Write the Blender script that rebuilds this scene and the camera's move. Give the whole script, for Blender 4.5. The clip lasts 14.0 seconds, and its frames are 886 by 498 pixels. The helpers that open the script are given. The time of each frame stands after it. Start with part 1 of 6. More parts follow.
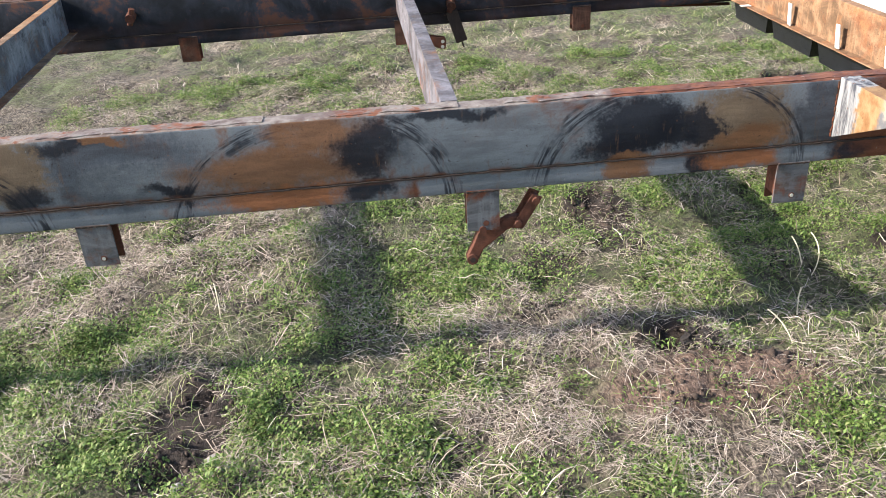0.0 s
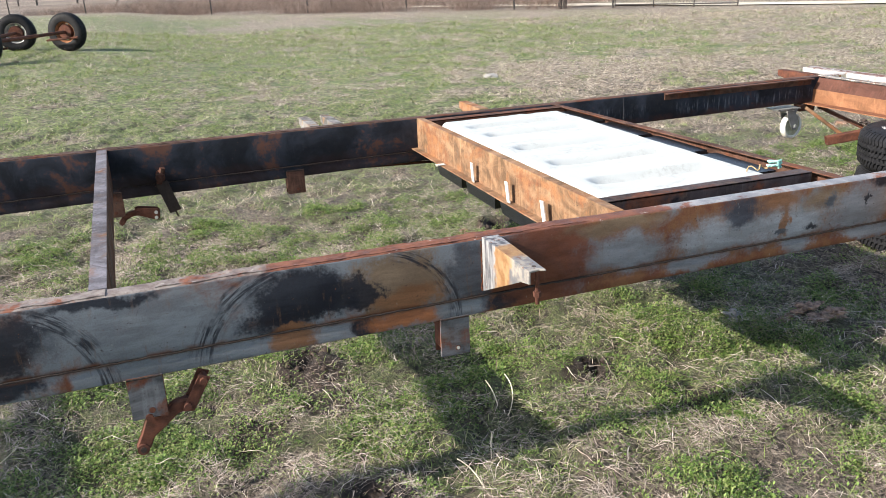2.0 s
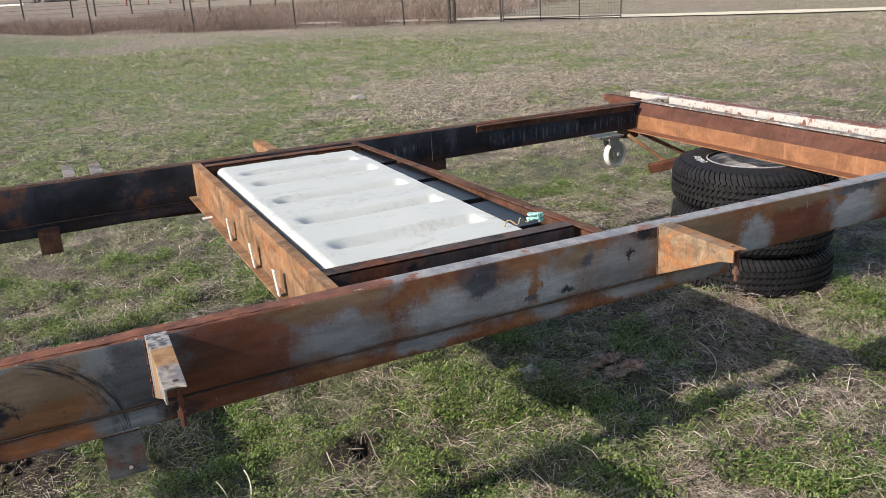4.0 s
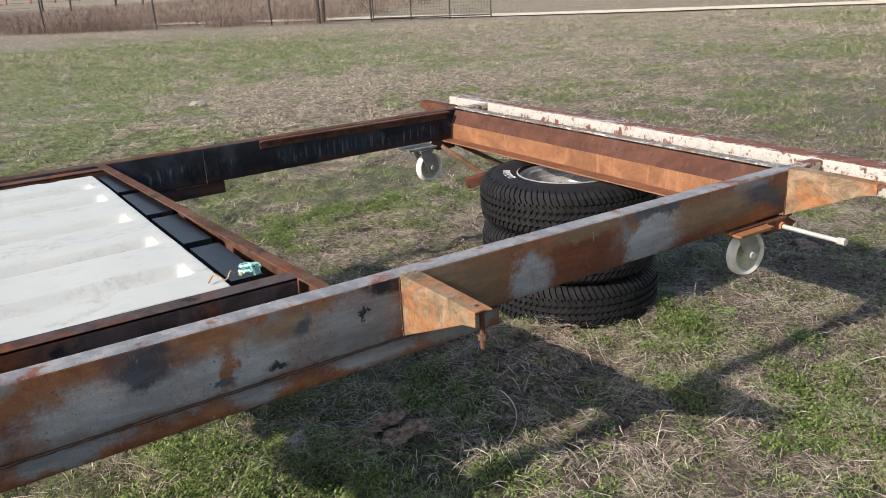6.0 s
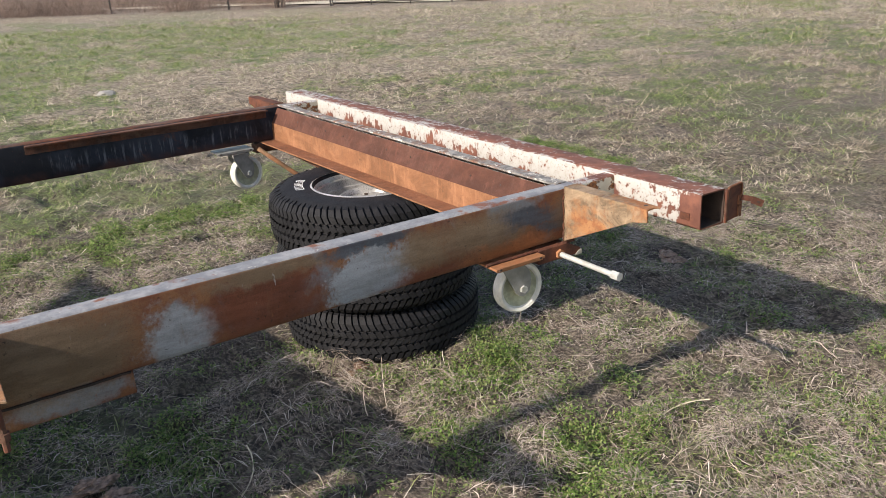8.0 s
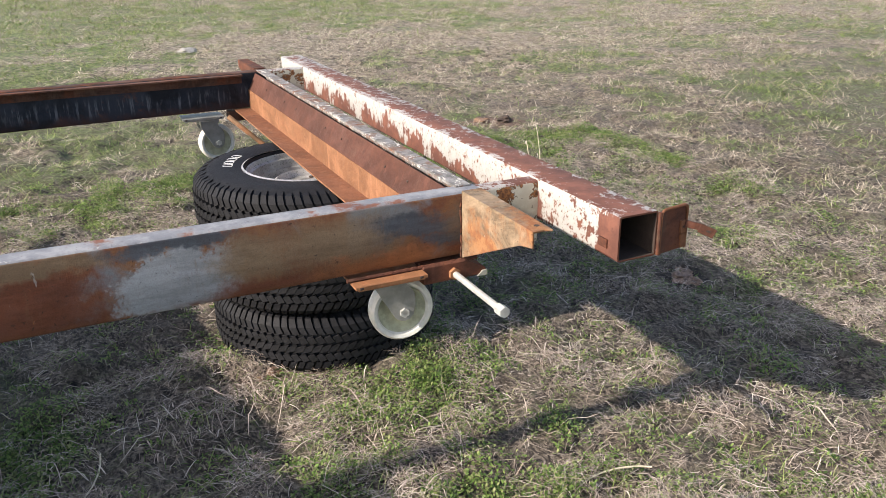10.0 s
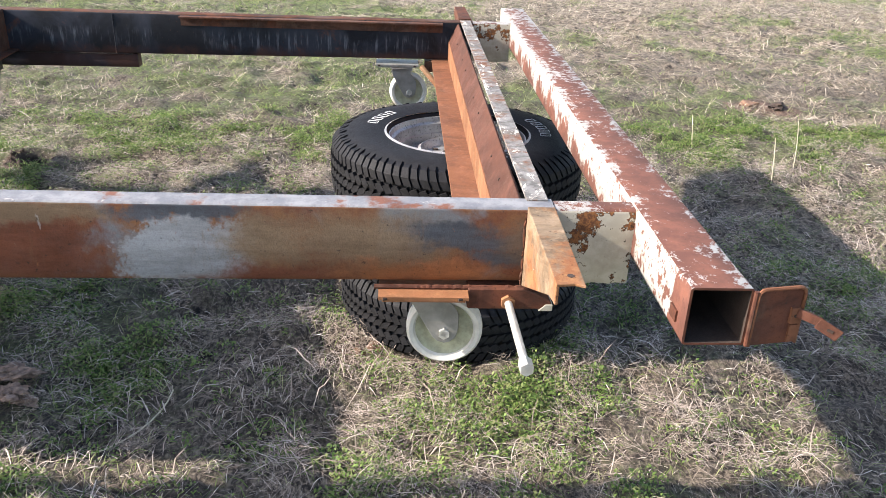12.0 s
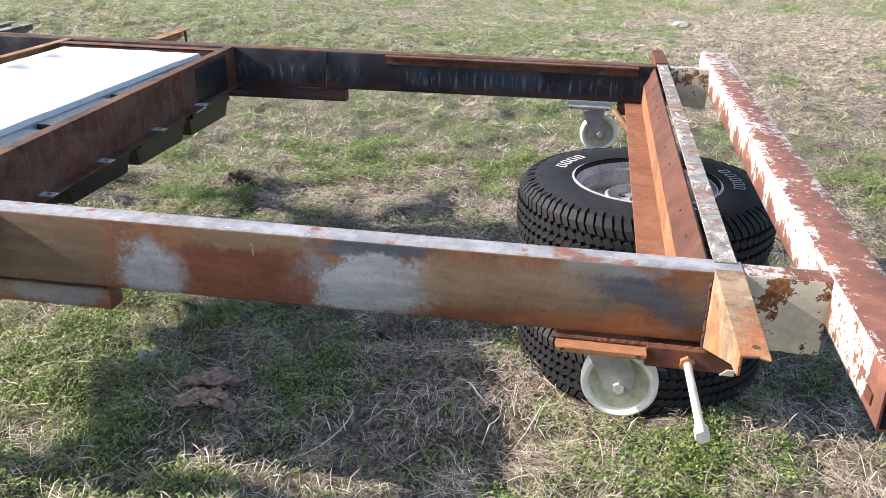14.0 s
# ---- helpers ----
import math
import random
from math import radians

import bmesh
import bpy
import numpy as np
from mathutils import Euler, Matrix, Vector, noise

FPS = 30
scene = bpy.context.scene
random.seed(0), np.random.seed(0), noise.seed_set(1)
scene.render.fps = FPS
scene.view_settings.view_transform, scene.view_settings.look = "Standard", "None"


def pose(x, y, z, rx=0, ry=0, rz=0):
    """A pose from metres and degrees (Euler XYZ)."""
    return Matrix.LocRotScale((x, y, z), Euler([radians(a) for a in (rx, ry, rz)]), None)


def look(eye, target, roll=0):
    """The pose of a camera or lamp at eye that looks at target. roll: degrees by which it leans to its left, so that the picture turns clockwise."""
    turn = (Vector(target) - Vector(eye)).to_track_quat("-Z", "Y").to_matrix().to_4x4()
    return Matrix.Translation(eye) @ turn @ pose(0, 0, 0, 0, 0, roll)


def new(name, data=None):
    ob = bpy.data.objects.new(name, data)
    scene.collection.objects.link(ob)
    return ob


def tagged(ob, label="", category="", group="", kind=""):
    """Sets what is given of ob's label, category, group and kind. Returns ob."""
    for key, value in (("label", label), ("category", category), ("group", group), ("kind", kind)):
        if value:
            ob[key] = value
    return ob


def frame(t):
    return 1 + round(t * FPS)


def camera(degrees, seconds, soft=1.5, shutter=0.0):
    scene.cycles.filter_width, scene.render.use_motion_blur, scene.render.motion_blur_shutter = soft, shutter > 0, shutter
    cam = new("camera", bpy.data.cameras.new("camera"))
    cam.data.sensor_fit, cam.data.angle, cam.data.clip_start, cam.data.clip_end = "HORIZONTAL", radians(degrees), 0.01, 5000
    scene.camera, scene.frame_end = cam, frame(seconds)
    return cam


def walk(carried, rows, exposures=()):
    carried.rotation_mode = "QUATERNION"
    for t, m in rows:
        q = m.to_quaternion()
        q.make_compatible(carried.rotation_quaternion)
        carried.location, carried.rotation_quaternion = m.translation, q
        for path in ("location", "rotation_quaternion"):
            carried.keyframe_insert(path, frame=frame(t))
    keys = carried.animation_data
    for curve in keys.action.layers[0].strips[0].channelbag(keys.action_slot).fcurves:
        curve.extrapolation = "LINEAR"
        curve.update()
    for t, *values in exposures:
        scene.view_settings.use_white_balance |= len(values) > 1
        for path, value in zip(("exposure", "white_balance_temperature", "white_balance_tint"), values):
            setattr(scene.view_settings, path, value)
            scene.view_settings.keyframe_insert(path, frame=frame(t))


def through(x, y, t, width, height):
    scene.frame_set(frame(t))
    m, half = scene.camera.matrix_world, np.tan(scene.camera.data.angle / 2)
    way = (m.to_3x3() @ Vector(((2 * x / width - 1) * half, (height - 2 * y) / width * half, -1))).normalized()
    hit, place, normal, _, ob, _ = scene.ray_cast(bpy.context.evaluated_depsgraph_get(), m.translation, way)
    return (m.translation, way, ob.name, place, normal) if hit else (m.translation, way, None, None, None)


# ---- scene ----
cam = camera(56.6, 14.0, 0.6)
PATH = [
    (0, (0.194, -0.048, 1.484), (0.303, 1.714, 0.545), -3.3),
    (0.5, (0.226, -0.05, 1.485), (0.318, 1.732, 0.583), -3.6),
    (1, (0.304, -0.091, 1.499), (0.494, 1.703, 0.636), -4.0),
    (1.2, (0.34, -0.11, 1.509), (0.606, 1.682, 0.661), -3.2),
    (1.5, (0.403, -0.144, 1.528), (0.738, 1.678, 0.776), -2.9),
    (1.7, (0.466, -0.134, 1.541), (0.848, 1.690, 0.842), -3.1),
    (2, (0.564, -0.108, 1.55), (1.176, 1.682, 0.902), -2.6),
    (2.5, (0.772, 0.015, 1.555), (1.563, 1.733, 0.906), -1.2),
    (2.7, (0.835, 0.053, 1.563), (1.661, 1.753, 0.911), -0.9),
    (4.8, (1.565, 0.044, 1.584), (2.368, 1.771, 0.972), -4.6),
    (5, (1.631, 0.086, 1.567), (2.508, 1.773, 0.95), -4.0),
    (5.5, (1.845, 0.27, 1.541), (2.88, 1.86, 0.908), -2.5),
    (6, (1.997, 0.316, 1.52), (3.021, 1.909, 0.877), -3.0),
    (6.5, (2.252, 0.218, 1.513), (3.253, 1.824, 0.866), -3.0),
    (7, (2.454, 0.149, 1.52), (3.415, 1.778, 0.869), -3.9),
    (7.5, (2.674, 0.201, 1.485), (3.661, 1.809, 0.822), -3.5),
    (7.8, (2.826, 0.286, 1.457), (3.879, 1.853, 0.797), -1.5),
    (7.9, (2.876, 0.28, 1.461), (3.939, 1.833, 0.785), -2.5),
    (8, (2.926, 0.269, 1.466), (3.969, 1.835, 0.788), -2.9),
    (8.5, (3.067, 0.25, 1.449), (4.066, 1.841, 0.764), -2.5),
    (8.7, (3.151, 0.219, 1.43), (4.125, 1.825, 0.743), -2.1),
    (10.8, (3.949, 0.485, 1.364), (4.591, 2.209, 0.579), 0.2),
    (11, (4.009, 0.518, 1.36), (4.594, 2.251, 0.55), 0.6),
    (11.5, (4.178, 0.564, 1.373), (4.441, 2.364, 0.539), 1.1),
    (12, (4.253, 0.552, 1.391), (4.366, 2.361, 0.544), 2.3),
    (12.5, (4.26, 0.537, 1.404), (4.216, 2.341, 0.54), 1.7),
    (13, (4.268, 0.536, 1.421), (4.14, 2.329, 0.544), 1.3),
    (13.5, (4.262, 0.535, 1.44), (4.063, 2.329, 0.581), 1.2),
    (14, (4.246, 0.531, 1.443), (3.925, 2.338, 0.648), 0.9),
]
EXPOSURES = [(0, 1.28, 6750, 10), (1.5, 1.20, 6750, 10), (2.0, 1.10, 6800, 10), (2.5, 0.72, 6900, 11), (5.0, 0.56, 7000, 11), (7.5, 0.60, 7100, 12), (8.5, 0.79, 7050, 12), (11.0, 1.06, 6950, 13), (12.5, 1.44, 6850, 13), (14.0, 1.43, 6850, 13)]
walk(cam, [(t, look(eye, target, roll)) for t, eye, target, roll in PATH], EXPOSURES)

# ---- world, sun ----
SUN_DIR = Vector((1.67, 0.12, -1.0)).normalized()
world = bpy.data.worlds.new("world")
scene.world = world
world.use_nodes = True
wn = world.node_tree.nodes
sky = wn.new("ShaderNodeTexSky")
sky.sky_type = "NISHITA"
sky.sun_disc = False
sky.sun_elevation = radians(31)
sky.sun_rotation = math.atan2(-SUN_DIR.x, -SUN_DIR.y)
sky.dust_density = 1.2
world.node_tree.links.new(sky.outputs[0], wn["Background"].inputs[0])
wn["Background"].inputs[1].default_value = 0.142
sun_data = bpy.data.lights.new("sun", "SUN")
sun_data.energy = 5.0
sun_data.angle = radians(0.53)
sun_data.color = (1.0, 0.95, 0.88)
sun = new("sun", sun_data)
sun.matrix_world = look((0, 0, 0), SUN_DIR)


# ---- materials ----
class Mat:
    """A small writer of node materials."""

    def __init__(self, name, rough=0.7, metal=0.0):
        self.m = bpy.data.materials.new(name)
        self.m.use_nodes = True
        self.nt = self.m.node_tree
        self.bsdf = self.nt.nodes["Principled BSDF"]
        self.bsdf.inputs["Roughness"].default_value = rough
        self.bsdf.inputs["Metallic"].default_value = metal
        self.pos = self.nt.nodes.new("ShaderNodeNewGeometry").outputs["Position"]

    def put(self, socket, value):
        if isinstance(value, bpy.types.NodeSocket):
            self.nt.links.new(value, socket)
        elif isinstance(value, (tuple, list)) and len(value) == 3 and socket.type == "RGBA":
            socket.default_value = (*value, 1)
        else:
            socket.default_value = value

    def node(self, kind, **inputs):
        return self.nt.nodes.new(kind)

    def math(self, op, a, b=0.0, c=0.0, clamp=False):
        n = self.nt.nodes.new("ShaderNodeMath")
        n.operation, n.use_clamp = op, clamp
        for s, v in zip(n.inputs, (a, b, c)):
            self.put(s, v)
        return n.outputs[0]

    def vmath(self, op, a, b=(0, 0, 0)):
        n = self.nt.nodes.new("ShaderNodeVectorMath")
        n.operation = op
        self.put(n.inputs[0], a)
        self.put(n.inputs[1], b)
        return n.outputs["Value"] if op in ("LENGTH", "DISTANCE") else n.outputs[0]

    def stretch(self, scale, shift=(0, 0, 0), source=None):
        return self.vmath("ADD", self.vmath("MULTIPLY", source or self.pos, scale), shift)

    def noise(self, scale, detail=4.0, rough=0.6, vec=None, warp=0.0, colour=False):
        n = self.nt.nodes.new("ShaderNodeTexNoise")
        self.put(n.inputs["Vector"], vec or self.pos)
        for k, v in (("Scale", scale), ("Detail", detail), ("Roughness", rough), ("Distortion", warp)):
            n.inputs[k].default_value = v
        return n.outputs["Color" if colour else "Fac"]

    def ramp(self, fac, lo, hi, a=0.0, b=1.0):
        n = self.nt.nodes.new("ShaderNodeMapRange")
        n.interpolation_type = "SMOOTHSTEP"
        for s, v in zip(n.inputs, (fac, lo, hi, a, b)):
            self.put(s, v)
        return n.outputs[0]

    def mix(self, fac, a, b):
        n = self.nt.nodes.new("ShaderNodeMix")
        n.data_type = "RGBA"
        self.put(n.inputs[0], fac)
        self.put(n.inputs[6], a)
        self.put(n.inputs[7], b)
        return n.outputs[2]

    def axes(self, vec=None):
        n = self.nt.nodes.new("ShaderNodeSeparateXYZ")
        self.put(n.inputs[0], vec or self.pos)
        return n.outputs

    def island(self):
        return self.nt.nodes.new("ShaderNodeNewGeometry").outputs["Random Per Island"]

    def done(self, colour, rough=None, bump=None, strength=0.3, dist=0.002):
        self.put(self.bsdf.inputs["Base Color"], colour)
        if rough is not None:
            self.put(self.bsdf.inputs["Roughness"], rough)
        if bump is not None:
            n = self.nt.nodes.new("ShaderNodeBump")
            n.inputs["Strength"].default_value = strength
            n.inputs["Distance"].default_value = dist
            self.put(n.inputs["Height"], bump)
            self.nt.links.new(n.outputs[0], self.bsdf.inputs["Normal"])
        return self.m


RUST_DARK, RUST_RED, RUST_ORANGE, RUST_TAN = (0.055, 0.022, 0.013), (0.135, 0.048, 0.026), (0.25, 0.095, 0.040), (0.19, 0.096, 0.048)
SLATE, SLATE_LIGHT, BLACK = (0.16, 0.172, 0.193), (0.22, 0.237, 0.26), (0.008, 0.0095, 0.015)


def steel(name, paint, rust_a, rust_b, rusted=0.5, black=0.3, flake=None, flaked=0.0, scale=1.0, shift=(0, 0, 0), gloss=0.45, calm=0.0):
    """Weathered painted steel: paint worn through to two rusts, black remains, optional flakes of old white paint."""
    m = Mat(name)
    base = m.stretch((1, 1, 1.3), shift)
    big, mid, fine = m.noise(4.5 * scale, 5, 0.62, base, 0.6), m.noise(17 * scale, 5, 0.65, base), m.noise(140, 4, 0.7, base)
    grain = m.noise(420, 2, 0.6, base)
    rust = m.mix(m.ramp(mid, 0.38, 0.62), rust_a, rust_b)
    rust = m.mix(m.ramp(fine, 0.55, 0.75, 0.0, 1 - 0.6 * calm), rust, RUST_DARK)
    cloud, streak = m.noise(6 * scale, 6, 0.7, m.stretch((0.8, 1, 1.5), shift), 0.8), m.noise(34, 4, 0.7, m.stretch((1, 1, 0.14), shift))
    coat = m.mix(m.ramp(cloud, 0.34, 0.66), tuple((0.42 + 0.36 * calm) * c for c in paint), tuple((1.2 - 0.08 * calm) * c for c in paint))
    coat = m.mix(m.ramp(streak, 0.50, 0.74, 0.0, 0.55), coat, tuple(min(0.8, 1.75 * c) for c in paint))
    coat = m.mix(m.ramp(m.noise(13, 5, 0.7, m.stretch((1, 1, 1), (5, 5, 5))), 0.52, 0.72, 0.0, 0.6 * (1 - calm)), coat, (0.115, 0.080, 0.058))
    coat = m.mix(m.ramp(m.noise(95, 3, 0.7, base), 0.60, 0.72, 0.0, 0.75 * (1 - 0.7 * calm)), coat, (0.03, 0.026, 0.026))
    edge = m.math("ADD", m.math("MULTIPLY", mid, 0.35), m.math("ADD", big, m.math("MULTIPLY", fine, 0.12)))
    drip = m.noise(26, 4, 0.7, m.stretch((1, 1, 0.22), shift))
    edge = m.math("ADD", edge, m.math("MULTIPLY", m.math("SUBTRACT", drip, 0.5), 0.35))
    where = 1.02 - 0.42 * rusted
    colour = m.mix(m.ramp(edge, where - 0.12, where + 0.10), coat, rust)
    if black > 0:
        dark = m.math("ADD", m.noise(6 * scale, 5, 0.6, m.stretch((1, 1, 1), (7.3 + shift[0], 1, 2)), 0.5), m.math("MULTIPLY", fine, 0.1))
        colour = m.mix(m.ramp(dark, 0.77 - 0.35 * black, 0.90 - 0.35 * black), colour, BLACK)
    if flake:
        f = m.math("ADD", m.noise(13 * scale, 6, 0.7, m.stretch((1, 0.45, 1), shift), 0.4), m.math("MULTIPLY", fine, 0.25))
        colour = m.mix(m.ramp(f, 0.86 - 0.42 * flaked, 0.88 - 0.42 * flaked), colour, flake)
    colour = m.mix(m.ramp(grain, 0.35, 0.75, 0.0, 0.35), colour, m.mix(0.5, colour, RUST_DARK))
    rough = m.ramp(m.math("ADD", edge, m.math("MULTIPLY", fine, 0.4)), 0.5, 1.1, gloss, 0.9)
    m.bsdf.inputs["Specular IOR Level"].default_value = 0.18
    return m.done(colour, rough, m.math("ADD", fine, m.math("MULTIPLY", grain, 0.6)), 0.35, 0.0015)


def plain(name, tone, rough=0.6, metal=0.0, vary=0.25, scale=30, bump=0.15):
    m = Mat(name, rough, metal)
    n, f = m.noise(scale, 5, 0.65), m.noise(scale * 12, 3, 0.6)
    c = m.mix(m.ramp(n, 0.3, 0.7), tuple(x * (1 - vary) for x in tone), tuple(min(1, x * (1 + vary)) for x in tone))
    return m.done(c, m.ramp(f, 0.3, 0.7, max(0.05, rough - 0.12), min(1, rough + 0.12)), f, bump, 0.001)


# Near rail: worn areas in their places: x, z, half width, half height, softness, colour.
NAVY, DUSK, OCHRE, OLIVE, MAROON = (0.0105, 0.0125, 0.0195), (0.052, 0.060, 0.075), (0.160, 0.078, 0.040), (0.148, 0.104, 0.068), (0.108, 0.038, 0.022)
MIST = (0.132, 0.146, 0.165)
WEAR_FRONT = (
    (-0.50, 0.71, 0.20, 0.10, 0.5, DUSK), (-0.62, 0.785, 0.09, 0.02, 0.5, NAVY), (-0.44, 0.675, 0.13, 0.045, 0.6, MIST), (-0.80, 0.73, 0.12, 0.09, 0.3, OLIVE),
    (-0.76, 0.655, 0.05, 0.035, 0.5, NAVY), (-0.53, 0.788, 0.05, 0.014, 0.3, OCHRE), (-0.10, 0.675, 0.24, 0.055, 0.5, OCHRE), (0.02, 0.765, 0.12, 0.05, 0.5, OCHRE),
    (-0.10, 0.592, 0.17, 0.035, 0.4, RUST_ORANGE), (-0.38, 0.648, 0.06, 0.015, 0.4, NAVY), (0.145, 0.712, 0.085, 0.075, 0.4, NAVY), (0.13, 0.600, 0.06, 0.03, 0.4, NAVY),
    (0.47, 0.71, 0.19, 0.10, 0.5, MIST), (0.36, 0.795, 0.14, 0.018, 0.4, NAVY))
WEAR_HUBS = (
    (0.57, 0.595, 0.22, 0.03, 0.4, MIST), (0.85, 0.722, 0.13, 0.070, 0.35, NAVY), (0.97, 0.700, 0.090, 0.055, 0.30, NAVY), (0.80, 0.665, 0.10, 0.035, 0.4, NAVY), (1.15, 0.71, 0.13, 0.10, 0.3, OLIVE), (1.17, 0.66, 0.10, 0.03, 0.6, OCHRE), (1.04, 0.700, 0.055, 0.050, 0.20, NAVY),
    (0.83, 0.635, 0.05, 0.014, 0.3, OCHRE), (0.84, 0.597, 0.06, 0.03, 0.4, OCHRE), (0.95, 0.592, 0.065, 0.03, 0.3, SLATE), (1.05, 0.595, 0.04, 0.03, 0.3, NAVY),
    (1.18, 0.60, 0.11, 0.03, 0.4, RUST_ORANGE), (1.36, 0.71, 0.06, 0.11, 0.4, DUSK), (1.33, 0.60, 0.06, 0.03, 0.4, MIST), (1.45, 0.60, 0.06, 0.03, 0.4, NAVY))
WEAR_MID = (
    (1.61, 0.70, 0.15, 0.15, 0.4, MAROON), (1.90, 0.685, 0.13, 0.062, 0.5, SLATE), (1.85, 0.785, 0.16, 0.025, 0.5, OLIVE), (2.05, 0.695, 0.025, 0.045, 0.4, MAROON), (2.24, 0.69, 0.17, 0.065, 0.5, SLATE_LIGHT),
    (2.12, 0.615, 0.09, 0.028, 0.4, SLATE), (2.32, 0.760, 0.085, 0.045, 0.4, (0.035, 0.040, 0.055)), (2.46, 0.765, 0.08, 0.035, 0.5, OCHRE), (2.53, 0.685, 0.15, 0.055, 0.5, SLATE_LIGHT),
    (2.485, 0.70, 0.018, 0.05, 0.4, OCHRE), (2.66, 0.755, 0.09, 0.04, 0.6, OLIVE), (2.80, 0.705, 0.13, 0.075, 0.5, SLATE), (2.675, 0.745, 0.02, 0.025, 0.4, DUSK))
WEAR_BACK = (
    (2.90, 0.79, 0.05, 0.022, 0.4, NAVY), (2.825, 0.738, 0.006, 0.018, 0.3, NAVY), (2.55, 0.612, 0.06, 0.026, 0.4, SLATE), (2.86, 0.615, 0.10, 0.026, 0.4, SLATE), (3.12, 0.62, 0.12, 0.03, 0.4, SLATE),
    (3.10, 0.72, 0.15, 0.10, 0.5, OLIVE), (3.355, 0.69, 0.07, 0.07, 0.35, SLATE_LIGHT), (3.57, 0.70, 0.14, 0.10, 0.5, MAROON), (3.58, 0.785, 0.14, 0.022, 0.5, OLIVE), (3.86, 0.69, 0.115, 0.095, 0.18, SLATE_LIGHT),
    (3.85, 0.792, 0.11, 0.018, 0.3, DUSK), (4.00, 0.735, 0.06, 0.045, 0.6, OLIVE))
WEAR_END = (
    (4.05, 0.655, 0.13, 0.03, 0.5, MAROON), (4.20, 0.735, 0.15, 0.055, 0.6, OLIVE), (4.30, 0.66, 0.13, 0.028, 0.6, RUST_ORANGE), (4.36, 0.76, 0.10, 0.016, 0.6, DUSK), (4.42, 0.735, 0.09, 0.016, 0.5, DUSK),
    (4.47, 0.70, 0.06, 0.020, 0.5, DUSK), (4.52, 0.74, 0.05, 0.05, 0.6, (0.10, 0.075, 0.058)), (2.47, 0.665, 0.03, 0.008, 0.4, DUSK), (2.61, 0.668, 0.03, 0.008, 0.4, NAVY))
NEAR_ARCS = ((-0.05, 0.45, 0.340, 0.035, -1), (0.10, 0.55, 0.255, 0.040, 1), (0.86, 0.53, 0.275, 0.045, -1), (1.08, 0.57, 0.235, 0.030, 1), (-0.95, 0.52, 0.22, 0.05, 1), (-0.42, 0.59, 0.075, 0.014, 1))


